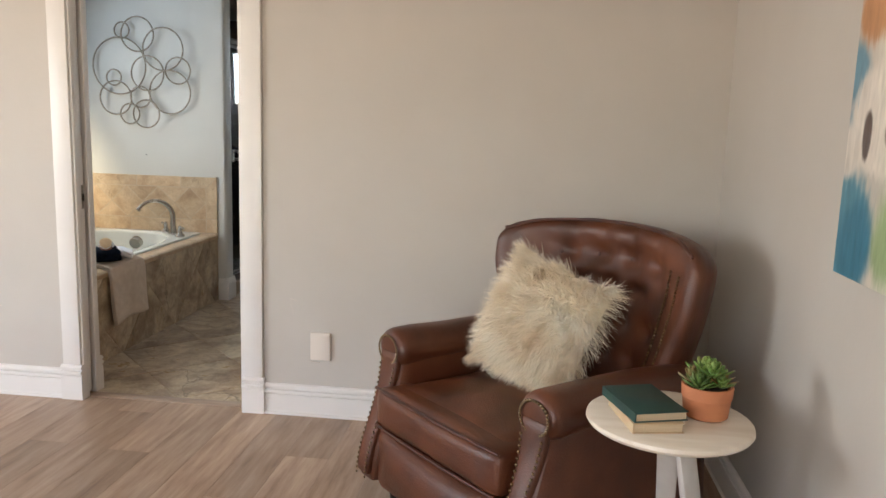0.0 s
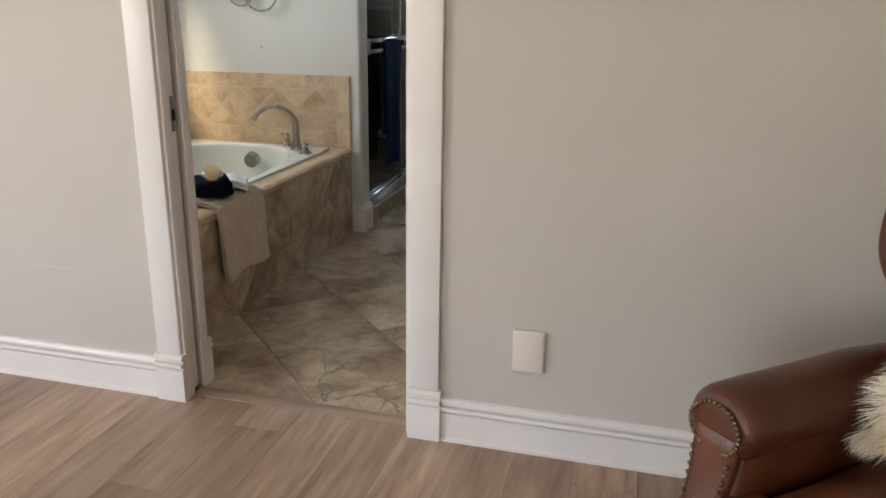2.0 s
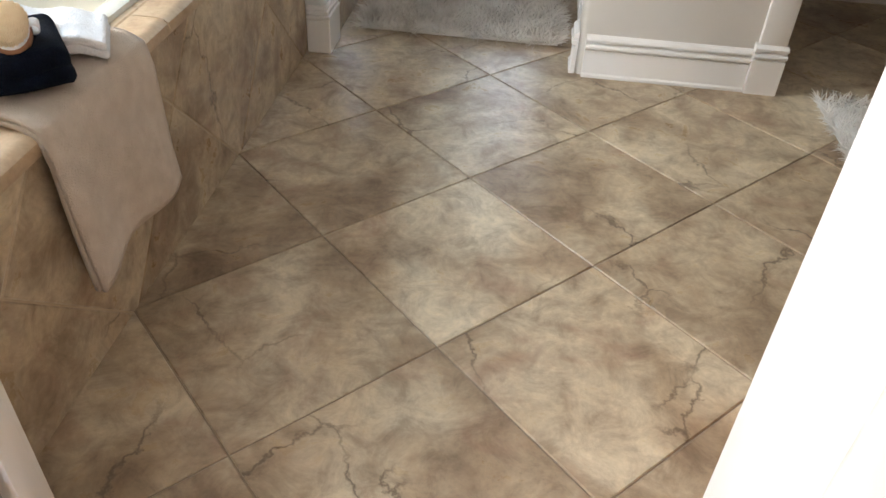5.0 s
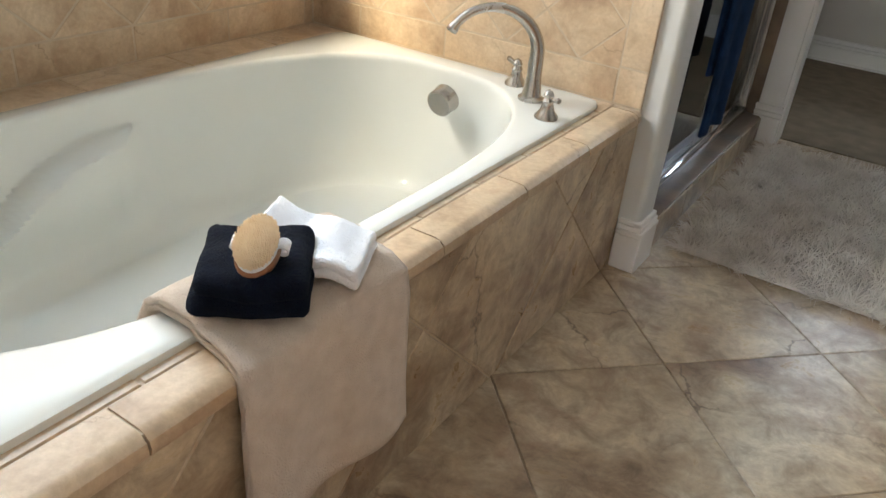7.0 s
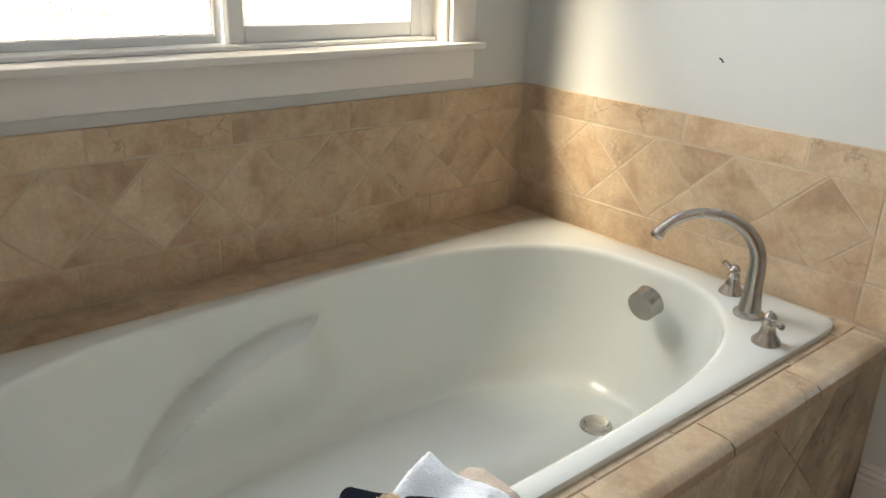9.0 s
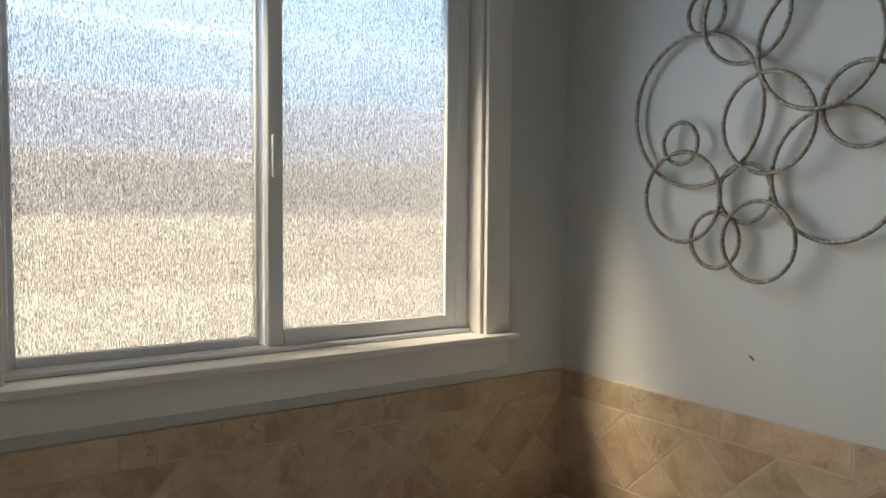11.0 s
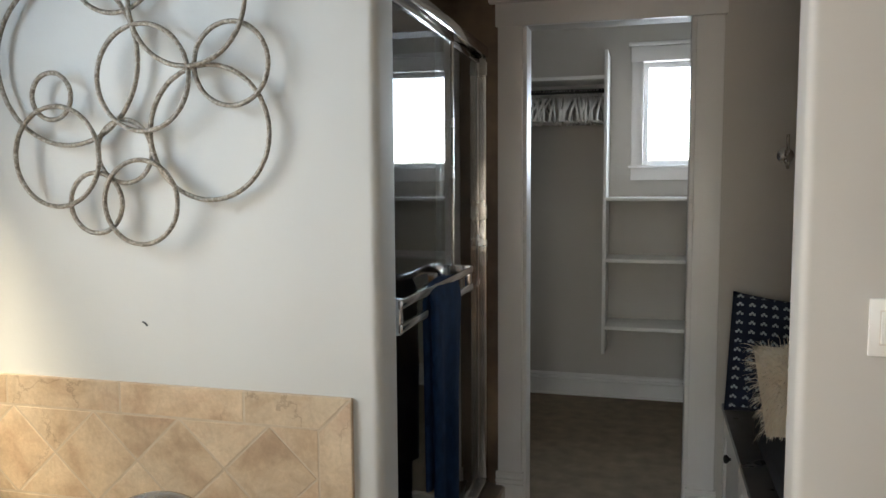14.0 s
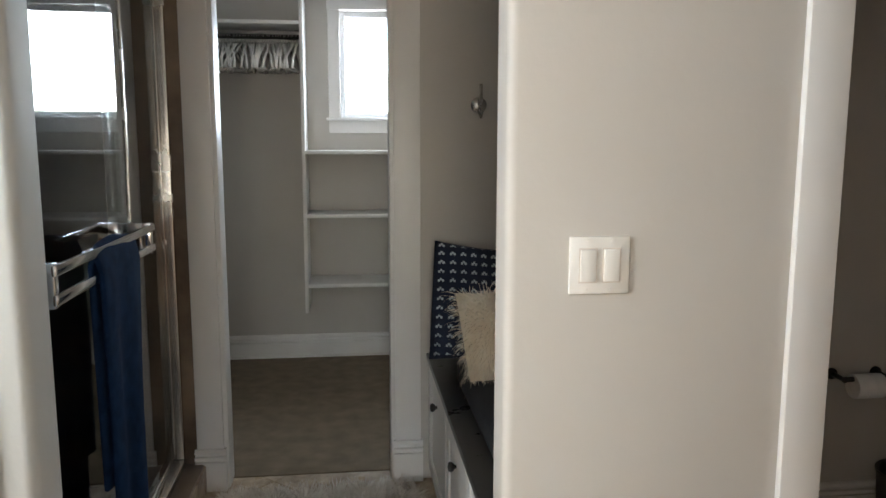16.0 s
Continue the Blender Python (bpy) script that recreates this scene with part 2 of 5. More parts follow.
M = dict(
    wall=material("greige_wall_paint", [(0.3, (0.49, 0.455, 0.41)), (0.7, (0.53, 0.495, 0.45))], 0.62, scale=2.2, fine=45, bump=0.16),
    wall_cool=material("pale_grey_wall_paint", [(0.3, (0.545, 0.55, 0.53)), (0.7, (0.585, 0.59, 0.57))], 0.6, scale=2.0, fine=40, bump=0.18),
    ceiling=material("ceiling_paint", [(0.3, (0.72, 0.7, 0.67)), (0.7, (0.76, 0.74, 0.71))], 0.8, scale=3, fine=50, bump=0.2),
    trim=material("white_trim_paint", [(0.3, (0.7, 0.675, 0.645)), (0.7, (0.76, 0.735, 0.705))], 0.36, scale=3, fine=30, bump=0.04),
    vinyl=material("white_vinyl", [(0.3, (0.72, 0.74, 0.75)), (0.7, (0.78, 0.79, 0.8))], 0.35, scale=4, fine=30, bump=0.02),
    tile=stone("mottled_stone_tile", (0.22, 0.148, 0.092), (0.38, 0.29, 0.195), (0.56, 0.47, 0.34), (0.28, 0.155, 0.105), 0.3, 0.8, bite=0.85),
    wall_tile=stone("beige_stone_wall_tile", (0.38, 0.26, 0.165), (0.49, 0.365, 0.24), (0.57, 0.45, 0.315), (0.44, 0.28, 0.18), 0.42, 0.5, 0.11, 1.5, 0.3),
    grout_light=material("light_tan_grout", [(0.3, (0.44, 0.35, 0.25)), (0.7, (0.52, 0.43, 0.32))], 0.85, scale=20, fine=200, bump=0.3),
    grout=material("tan_grout", [(0.3, (0.25, 0.19, 0.135)), (0.7, (0.34, 0.265, 0.19))], 0.85, scale=20, fine=200, bump=0.3),
    wood=material("light_oak_plank", [(0.25, (0.2, 0.125, 0.08)), (0.45, (0.33, 0.225, 0.155)), (0.6, (0.4, 0.29, 0.21)), (0.8, (0.5, 0.385, 0.29))], 0.38,
                  scale=3.2, detail=7, fine=30, bump=0.08, stretch=(9, 0.9, 9), ragged=0.62, random_shift=1, tone=0.2),
    strip=material("greyish_oak_strip", [(0.3, (0.27, 0.19, 0.14)), (0.7, (0.38, 0.29, 0.22))], 0.45, scale=5, fine=30, bump=0.1, stretch=(1, 12, 12)),
    cabinet=material("honey_oak_cabinet", [(0.25, (0.28, 0.115, 0.04)), (0.5, (0.4, 0.18, 0.065)), (0.8, (0.47, 0.235, 0.09))], 0.32, scale=4, fine=40, bump=0.08, stretch=(9, 9, 1)),
    acrylic=material("cream_acrylic", [(0.3, (0.65, 0.66, 0.62)), (0.7, (0.68, 0.69, 0.65))], 0.12, scale=1.5, fine=8, bump=0.0, rough_var=0.03, coat=0.2),
    nickel=material("brushed_nickel", [(0.3, (0.42, 0.395, 0.365)), (0.7, (0.52, 0.495, 0.46))], 0.25, 1.0, scale=8, fine=200, bump=0.03),
    chrome=material("polished_chrome", [(0.3, (0.7, 0.71, 0.73)), (0.7, (0.78, 0.79, 0.8))], 0.1, 1.0, scale=8, bump=0.0, rough_var=0.04),
    dark_metal=material("dark_bronze", [(0.3, (0.02, 0.018, 0.016)), (0.7, (0.05, 0.045, 0.04))], 0.4, 0.8, scale=12, bump=0.05),
    ring=material("champagne_leaf_metal", [(0.3, (0.12, 0.095, 0.072)), (0.48, (0.3, 0.265, 0.22)), (0.56, (0.42, 0.385, 0.33)), (0.7, (0.56, 0.52, 0.47))], 0.4, 0.65, scale=120, detail=8, ragged=0.7, fine=160, bump=0.5),
    leather=material("brown_leather", [(0.25, (0.05, 0.0145, 0.006)), (0.5, (0.09, 0.027, 0.0115)), (0.75, (0.14, 0.046, 0.02))], 0.37, scale=7, detail=5, fine=190, bump=0.3, gloss=0.45),
    leather_dark=material("dark_leather_piping", [(0.3, (0.04, 0.012, 0.008)), (0.7, (0.09, 0.026, 0.014))], 0.4, scale=20, fine=200, bump=0.2),
    nail=material("antique_brass_nail", [(0.3, (0.12, 0.08, 0.045)), (0.7, (0.28, 0.2, 0.11))], 0.35, 0.9, scale=80, bump=0.0),
    black=material("black_lacquer", [(0.3, (0.012, 0.011, 0.011)), (0.7, (0.025, 0.022, 0.02))], 0.3, scale=10, bump=0.03),
    fur=material("cream_long_fur", [(0.25, (0.78, 0.62, 0.44)), (0.45, (0.9, 0.79, 0.62)), (0.7, (0.95, 0.9, 0.78))], 0.75, scale=9, fine=90, bump=0.0, sheen=0.3),
    rug=material("grey_shag", [(0.25, (0.44, 0.385, 0.32)), (0.5, (0.66, 0.6, 0.53)), (0.75, (0.8, 0.76, 0.69))], 0.85, scale=9, fine=90, bump=0.0, sheen=0.2),
    white_rug=material("white_shag", [(0.25, (0.6, 0.57, 0.53)), (0.75, (0.8, 0.78, 0.75))], 0.85, scale=9, fine=90, bump=0.0, sheen=0.2),
    towel_tan=material("taupe_terry", [(0.3, (0.6, 0.49, 0.395)), (0.7, (0.7, 0.59, 0.49))], 0.95, scale=30, fine=330, bump=1.0, sheen=0.2, depth=0.006, gloss=0.1),
    towel_navy=material("navy_terry", [(0.3, (0.003, 0.006, 0.014)), (0.7, (0.006, 0.011, 0.026))], 0.95, scale=30, fine=330, bump=1.0, depth=0.014, gloss=0.12),
    towel_blue=material("blue_terry", [(0.3, (0.007, 0.022, 0.065)), (0.7, (0.013, 0.038, 0.1))], 0.95, scale=30, fine=330, bump=0.8, gloss=0.1, depth=0.01),
    towel_white=material("white_terry", [(0.3, (0.82, 0.83, 0.86)), (0.7, (0.88, 0.89, 0.92))], 0.95, scale=40, fine=330, bump=0.8, sheen=0.2, depth=0.004, gloss=0.1),
    bristle=material("tan_bristle", [(0.3, (0.8, 0.62, 0.41)), (0.7, (0.9, 0.76, 0.56))], 0.7, scale=60, bump=0.0, tone=0.0),
    brown_wood=material("brown_beech", [(0.3, (0.2, 0.085, 0.04)), (0.7, (0.3, 0.14, 0.07))], 0.4, scale=8, fine=60, bump=0.05, stretch=(1, 8, 8)),
    pale_wood=material("pale_beech", [(0.3, (0.55, 0.36, 0.2)), (0.7, (0.66, 0.46, 0.28))], 0.4, scale=8, fine=60, bump=0.05, stretch=(1, 8, 8)),
    table_top=material("whitewashed_wood", [(0.3, (0.68, 0.6, 0.49)), (0.6, (0.78, 0.71, 0.61)), (0.8, (0.83, 0.78, 0.69))], 0.4, scale=4, fine=50, bump=0.06, stretch=(1, 7, 7)),
    table_leg=material("pale_metal_leg", [(0.3, (0.55, 0.53, 0.5)), (0.7, (0.66, 0.64, 0.61))], 0.35, 0.4, scale=10, bump=0.02),
    book_green=material("green_book_cloth", [(0.3, (0.006, 0.035, 0.03)), (0.7, (0.012, 0.055, 0.047))], 0.55, scale=10, fine=300, bump=0.3),
    book_tan=material("tan_book_cloth", [(0.3, (0.5, 0.36, 0.22)), (0.7, (0.6, 0.45, 0.29))], 0.7, scale=10, fine=300, bump=0.3),
    paper=material("book_pages", [(0.3, (0.55, 0.43, 0.28)), (0.7, (0.66, 0.54, 0.38))], 0.85, scale=6, fine=60, bump=0.4, stretch=(1, 1, 60)),
    terracotta=material("terracotta", [(0.3, (0.46, 0.16, 0.07)), (0.7, (0.57, 0.23, 0.11))], 0.7, scale=12, fine=90, bump=0.2),
    soil=material("potting_soil", [(0.3, (0.02, 0.014, 0.01)), (0.7, (0.06, 0.04, 0.028))], 0.95, scale=60, fine=200, bump=1.0),
    leaf=material("succulent_green", [(0.3, (0.05, 0.12, 0.02)), (0.5, (0.12, 0.22, 0.045)), (0.75, (0.26, 0.3, 0.09))], 0.45, scale=25, fine=80, bump=0.1, tone=0.25),
    leaf_red=material("succulent_blush", [(0.3, (0.2, 0.2, 0.06)), (0.75, (0.36, 0.18, 0.1))], 0.45, scale=25, bump=0.05),
    carpet=material("tan_carpet", [(0.3, (0.16, 0.118, 0.075)), (0.7, (0.235, 0.18, 0.12))], 0.95, scale=12, fine=260, bump=1.0),
    shower_tile=material("dark_shower_stone", [(0.3, (0.07, 0.045, 0.03)), (0.5, (0.15, 0.1, 0.065)), (0.75, (0.24, 0.17, 0.11))], 0.4, scale=6, fine=60, bump=0.2, random_shift=1, tone=0.1),
    plate=material("white_plastic_plate", [(0.3, (0.76, 0.73, 0.68)), (0.7, (0.8, 0.77, 0.72))], 0.3, scale=5, bump=0.0),
    plate_warm=material("almond_wall_plate", [(0.3, (0.66, 0.59, 0.52)), (0.7, (0.7, 0.63, 0.56))], 0.35, scale=5, bump=0.0),
    dark_cushion=material("charcoal_bench_cushion", [(0.3, (0.008, 0.009, 0.012)), (0.7, (0.02, 0.022, 0.028))], 0.8, scale=20, fine=200, bump=0.4),
    navy_print=material("navy_pillow_cotton", [(0.3, (0.008, 0.014, 0.035)), (0.7, (0.014, 0.024, 0.055))], 0.85, scale=20, fine=300, bump=0.4),
    print_white=material("pale_blue_print", [(0.3, (0.4, 0.46, 0.5)), (0.7, (0.5, 0.55, 0.58))], 0.85, scale=30, bump=0.1),
    canvas=painting("painted_canvas", ((0.5, 0.47, 0.41), (0.66, 0.61, 0.53)), (
        (0.27, -0.3, 0.14, 0.16, 0.25, 0.8, (0.08, 0.25, 0.33)), (0.22, -0.31, 0.09, 0.1, 0.3, 1.0, (0.03, 0.17, 0.26)), (0.06, -0.28, 0.06, 0.1, 0.4, 0.9, (0.3, 0.4, 0.2)),
        (0.3, 0.06, 0.07, 0.09, 0.3, 0.9, (0.12, 0.27, 0.36)), (0.13, -0.02, 0.17, 0.13, 0.12, 0.5, (0.72, 0.66, 0.58)), (0.3, -0.1, 0.07, 0.06, 0.25, 0.6, (0.66, 0.61, 0.54)),
        (0.21, -0.06, 0.024, 0.055, 0.2, 0.5, (0.09, 0.06, 0.05)), (0.1, -0.05, 0.02, 0.03, 0.3, 0.6, (0.2, 0.15, 0.11)), (0.23, 0.22, 0.1, 0.07, 0.3, 0.9, (0.5, 0.24, 0.1)),
        (0.15, 0.2, 0.03, 0.05, 0.3, 0.8, (0.1, 0.07, 0.05)), (0.28, 0.42, 0.08, 0.07, 0.35, 1.0, (0.06, 0.22, 0.3)), (-0.15, 0.2, 0.16, 0.16, 0.35, 1.0, (0.05, 0.2, 0.3)), (-0.2, -0.2, 0.12, 0.2, 0.35, 1.0, (0.45, 0.4, 0.16)))),
    stucco=material("sunlit_stucco", [(0.3, (0.5, 0.38, 0.26)), (0.7, (0.58, 0.45, 0.32))], 0.9, scale=3, fine=60, bump=0.4),
    dry_ground=material("dry_ground", [(0.3, (0.44, 0.34, 0.23)), (0.7, (0.55, 0.43, 0.3))], 0.95, scale=0.6, fine=8, bump=0.5),
    hill=material("brown_hillside", [(0.3, (0.2, 0.13, 0.07)), (0.7, (0.33, 0.24, 0.15))], 0.95, scale=0.3, fine=3, bump=0.4),
    frosted=glass("rain_glass", (0.15, 0.15, 0.15), 0.36, 0.8, (300, 300, 62)),
    clear=glass("clear_glass", (0.9, 0.93, 0.95), 0.0),
    shower_glass=glass("shower_glass", (0.62, 0.7, 0.74), 0.0),
    tissue=material("toilet_tissue", [(0.3, (0.7, 0.68, 0.66)), (0.7, (0.78, 0.76, 0.74))], 0.9, scale=40, bump=0.2),
    vane=material("pale_velvet_hanger", [(0.3, (0.74, 0.71, 0.67)), (0.7, (0.84, 0.81, 0.77))], 0.5, scale=10, bump=0.05, tone=0.12),
)


# ---- mesh helpers ----
HOME = {}


def thing(name, at, label, category, group="", turn=0.0, kind=""):
    ob = new(name)
    ob.empty_display_size = 0.1
    m = pose(*at, 0, 0, turn)
    ob.matrix_world = m
    HOME[ob] = m
    return tagged(ob, label, category, group, kind)


def finish(bm, name, mat, smooth):
    bmesh.ops.recalc_face_normals(bm, faces=bm.faces)
    me = bpy.data.meshes.new(name)
    bm.to_mesh(me)
    bm.free()
    me.materials.append(M[mat])
    if smooth:
        me.polygons.foreach_set("use_smooth", [True] * len(me.polygons))
        if smooth != "all":
            me.set_sharp_from_angle(angle=radians(smooth))
    return me


def part(name, bm, mat, parent=None, label="", local=False, smooth=40):
    """One mesh under a thing or a part; the bmesh is in world places unless local."""
    if parent is not None and not local:
        bm.transform(HOME[parent].inverted())
    ob = new(name, finish(bm, name, mat, smooth))
    if parent is not None:
        ob.parent = parent
        HOME[ob] = HOME[parent]
    else:
        HOME[ob] = Matrix()
    if label:
        ob["label"] = label
    return ob


def setting(name, bm, mat, label, category, smooth=40):
    return tagged(part(name, bm, mat, None, smooth=smooth), label, category, kind="structure")


def box(bm, x0, x1, y0, y1, z0, z1, bev=0.0, seg=2):
    vs = [bm.verts.new((x, y, z)) for x in (x0, x1) for y in (y0, y1) for z in (z0, z1)]
    fs = [bm.faces.new([vs[i] for i in q]) for q in ((0, 1, 3, 2), (4, 6, 7, 5), (0, 4, 5, 1), (2, 3, 7, 6), (0, 2, 6, 4), (1, 5, 7, 3))]
    if bev:
        es = list({e for f in fs for e in f.edges})
        bmesh.ops.bevel(bm, geom=es, offset=bev, segments=seg, affect="EDGES", profile=0.5)
    return bm


def block(*a, **k):
    return box(bmesh.new(), *a, **k)


def soft(bm, c, size, r, n=8, bulge=(0, 0, 0), turn=None):
    """A cushion-like rounded block."""
    start = len(bm.verts)
    tmp = bmesh.new()
    bmesh.ops.create_cube(tmp, size=2)
    bmesh.ops.subdivide_edges(tmp, edges=tmp.edges, cuts=n, use_grid_fill=True)
    half = Vector(size) / 2
    inner = Vector([max(h - r, 0.001) for h in half])
    for v in tmp.verts:
        u = v.co.copy()
        p = Vector([u[i] * half[i] for i in range(3)])
        q = Vector([min(max(p[i], -inner[i]), inner[i]) for i in range(3)])
        d = p - q
        # cube shell to rounded shell
        if d.length > 1e-6:
            p = q + d.normalized() * r
        for i in range(3):
            j, k = (i + 1) % 3, (i + 2) % 3
            p[i] += bulge[i] * u[i] * (1 - u[j] ** 2) * (1 - u[k] ** 2)
        v.co = p
    m = Matrix.Translation(c) @ (turn if turn else Matrix())
    tmp.transform(m)
    me = bpy.data.meshes.new("tmp")
    tmp.to_mesh(me)
    tmp.free()
    bm.from_mesh(me)
    bpy.data.meshes.remove(me)
    bm.verts.ensure_lookup_table()
    return [bm.verts[i] for i in range(start, len(bm.verts))]


def lathe(bm, profile, c, n=28, axis="z"):
    rings = []
    for r, h in profile:
        ring = []
        for i in range(n):
            a = 2 * math.pi * i / n
            p = (r * math.cos(a), r * math.sin(a), h)
            p = {"z": p, "x": (p[2], p[0], p[1]), "y": (p[0], p[2], p[1])}[axis]
            ring.append(bm.verts.new((c[0] + p[0], c[1] + p[1], c[2] + p[2])))
        rings.append(ring)
    for a, b in zip(rings, rings[1:]):
        for i in range(n):
            bm.faces.new((a[i], a[(i + 1) % n], b[(i + 1) % n], b[i]))
    for ring in (rings[0], rings[-1]):
        bm.faces.new(ring)
    return bm


def tube(bm, pts, r, n=10, closed=False, flat=1.0):
    pts = [Vector(p) for p in pts]
    rings, up = [], None
    for i, p in enumerate(pts):
        a = pts[i - 1] if (i or closed) else p
        b = pts[(i + 1) % len(pts)] if (i < len(pts) - 1 or closed) else p
        d = (b - a).normalized()
        if up is None:
            up = d.orthogonal().normalized()
        up = (up - d * up.dot(d)).normalized()
        side = d.cross(up)
        rr = r(i / (len(pts) - 1)) if callable(r) else r
        rings.append([bm.verts.new(p + (up * math.cos(t) + side * math.sin(t) * flat) * rr) for t in (2 * math.pi * k / n for k in range(n))])
    pairs = list(zip(rings, rings[1:])) + ([(rings[-1], rings[0])] if closed else [])
    for a, b in pairs:
        for k in range(n):
            bm.faces.new((a[k], a[(k + 1) % n], b[(k + 1) % n], b[k]))
    if not closed:
        bm.faces.new(rings[0])
        bm.faces.new(rings[-1])
    return bm


def sheet(bm, fn, nu, nv, thick=0.0):
    g = [[bm.verts.new(fn(i / nu, j / nv)) for j in range(nv + 1)] for i in range(nu + 1)]
    fs = [bm.faces.new((g[i][j], g[i + 1][j], g[i + 1][j + 1], g[i][j + 1])) for i in range(nu) for j in range(nv)]
    if thick:
        bm.normal_update()
        bmesh.ops.solidify(bm, geom=fs, thickness=thick)
    return bm


def extrude_profile(bm, prof, p0, p1, out):
    """A moulding: prof is (distance out from the wall, height), run from p0 to p1."""
    p0, p1, out = Vector(p0), Vector(p1), Vector(out)
    a, b = ([bm.verts.new(p + out * d + Vector((0, 0, h))) for d, h in prof] for p in (p0, p1))
    k = len(prof)
    for i in range(k):
        bm.faces.new((a[i], a[(i + 1) % k], b[(i + 1) % k], b[i]))
    bm.faces.new(a)
    bm.faces.new(b)
    return bm


BASE = [(0, 0), (0.02, 0), (0.02, 0.009), (0.014, 0.014), (0.014, 0.094), (0.007, 0.0955), (0.007, 0.1005), (0.021, 0.103), (0.023, 0.108), (0.021, 0.116), (0.006, 0.1175), (0.006, 0.1235), (0.017, 0.126), (0.018, 0.132), (0.013, 0.14), (0.005, 0.145), (0, 0.145)]


def baseboard(p0, p1, out, label="white painted baseboard with stepped top moulding"):
    return setting("baseboard", extrude_profile(bmesh.new(), BASE, p0, p1, out), "trim", label, "baseboard", smooth=25)


def clip(poly, a, b, c):
    """The part of a flat polygon where a*u + b*v >= c."""
    out = []
    for i, p in enumerate(poly):
        q = poly[(i + 1) % len(poly)]
        dp, dq = a * p[0] + b * p[1] - c, a * q[0] + b * q[1] - c
        if dp >= 0:
            out.append(p)
        if (dp >= 0) != (dq >= 0):
            t = dp / (dp - dq)
            out.append((p[0] + t * (q[0] - p[0]), p[1] + t * (q[1] - p[1])))
    return out


def inset(poly, d):
    area = sum(p[0] * q[1] - q[0] * p[1] for p, q in zip(poly, poly[1:] + poly[:1]))
    poly = poly if area > 0 else poly[::-1]
    out = poly
    for p, q in zip(poly, poly[1:] + poly[:1]):
        ex, ey = q[0] - p[0], q[1] - p[1]
        l = math.hypot(ex, ey)
        if l < 1e-6 or len(out) < 3:
            continue
        nx, ny = -ey / l, ex / l
        out = clip(out, nx, ny, nx * p[0] + ny * p[1] + d)
    return out


def tile_piece(name, poly, place, mat, parent, gap=0.004, thick=0.008, edge=0.0025, smooth=0):
    """One stone piece: poly in the surface's two directions, place(u, v, height) in the world."""
    lo = inset(poly, gap / 2)
    if len(lo) < 3:
        return None
    hi = inset(lo, edge)
    if len(hi) != len(lo):
        hi = lo
    bm = bmesh.new()
    rows = [[bm.verts.new(place(u, v, h)) for u, v in some] for some, h in ((lo, 0.0), (lo, thick - edge), (hi, thick))]
    k = len(lo)
    for a, b in zip(rows, rows[1:]):
        for i in range(k):
            bm.faces.new((a[i], a[(i + 1) % k], b[(i + 1) % k], b[i]))
    bm.faces.new(rows[-1])
    return part(name, bm, mat, parent, smooth=smooth)


# ---- large structure ----
H = 2.55
DY, DB = -0.11, 0.02  # the two faces of the doorway wall


def wall(name, pieces, mat, label):
    bm = bmesh.new()
    for p in pieces:
        box(bm, *p)
    return setting(name, bm, mat, label, "wall", smooth=0)


floor_bed = setting("floor_bedroom", block(-3.3, 2.25, -5.7, DY + 0.035, -0.1, -0.012), "wood", "light oak plank floor of the bedroom", "floor")
floor_bath = setting("floor_bathroom", block(-2.2, 2.4, DY + 0.085, 3.6, -0.1, -0.0035), "grout", "diagonal brown stone tile floor with tan grout", "floor")
floor_closet = setting("floor_closet", block(-1.7, 0.9, 3.6, 5.4, -0.1, 0.004), "carpet", "tan cut-pile carpet in the closet", "carpet")
setting("ceiling", box(block(-3.42, 2.42, -5.82, DB, H, H + 0.15), -2.27, 2.42, DB, 5.45, H, H + 0.15), "ceiling", "off-white painted ceiling", "ceiling", smooth=0)
DL, DR, DT = -0.652, 0.133, 2.05
wall("wall_doorway", [(-3.3, DL - 0.9, DY, DB, 0, H), (DL - 0.9, DL, DY, DY + 0.034, 0, H), (DL - 0.9, DL, DY + 0.096, DB, 0, H), (DR, 2.4, DY, DB, 0, H), (DL - 0.9, DR, DY, DB, DT + 0.02, H)],
     "wall", "greige painted wall with a pocket doorway")
wall("wall_bedroom_right", [(2.187, 2.31, -5.7, DY, 0, H)], "wall", "greige painted bedroom wall")
wall("wall_bedroom_left", [(-3.42, -3.3, -5.7, -3.6, 0, H), (-3.42, -3.3, -1.6, DB, 0, H), (-3.42, -3.3, -3.6, -1.6, 0, 0.72), (-3.42, -3.3, -3.6, -1.6, 2.18, H)], "wall", "greige bedroom wall with a window opening")
wall("wall_bedroom_rear", [(-3.42, -1.45, -5.82, -5.7, 0, H), (0.25, 2.31, -5.82, -5.7, 0, H), (-1.45, 0.25, -5.82, -5.7, 0, 0.76), (-1.45, 0.25, -5.82, -5.7, 2.22, H)], "wall", "greige bedroom wall with a window opening")
WY0, WY1, WZ0, WZ1 = 0.39, 1.655, 1.047, 2.142
wall("wall_window", [(-2.27, -2.09, DB, WY0, 0, H), (-2.27, -2.09, WY1, 5.42, 0, H), (-2.27, -2.09, WY0, WY1, 0, WZ0 - 0.012), (-2.27, -2.09, WY0, WY1, WZ1, H)], "wall_cool", "pale grey painted wall with a frosted window")
bm = block(-2.09, -0.8, 1.985, 2.112, 0, H)
bmesh.ops.bevel(bm, geom=[e for e in bm.edges if all(v.co.x > -0.85 for v in e.verts) and abs(e.verts[0].co.z - e.verts[1].co.z) > 1], offset=0.022, segments=5, affect="EDGES", profile=0.5)
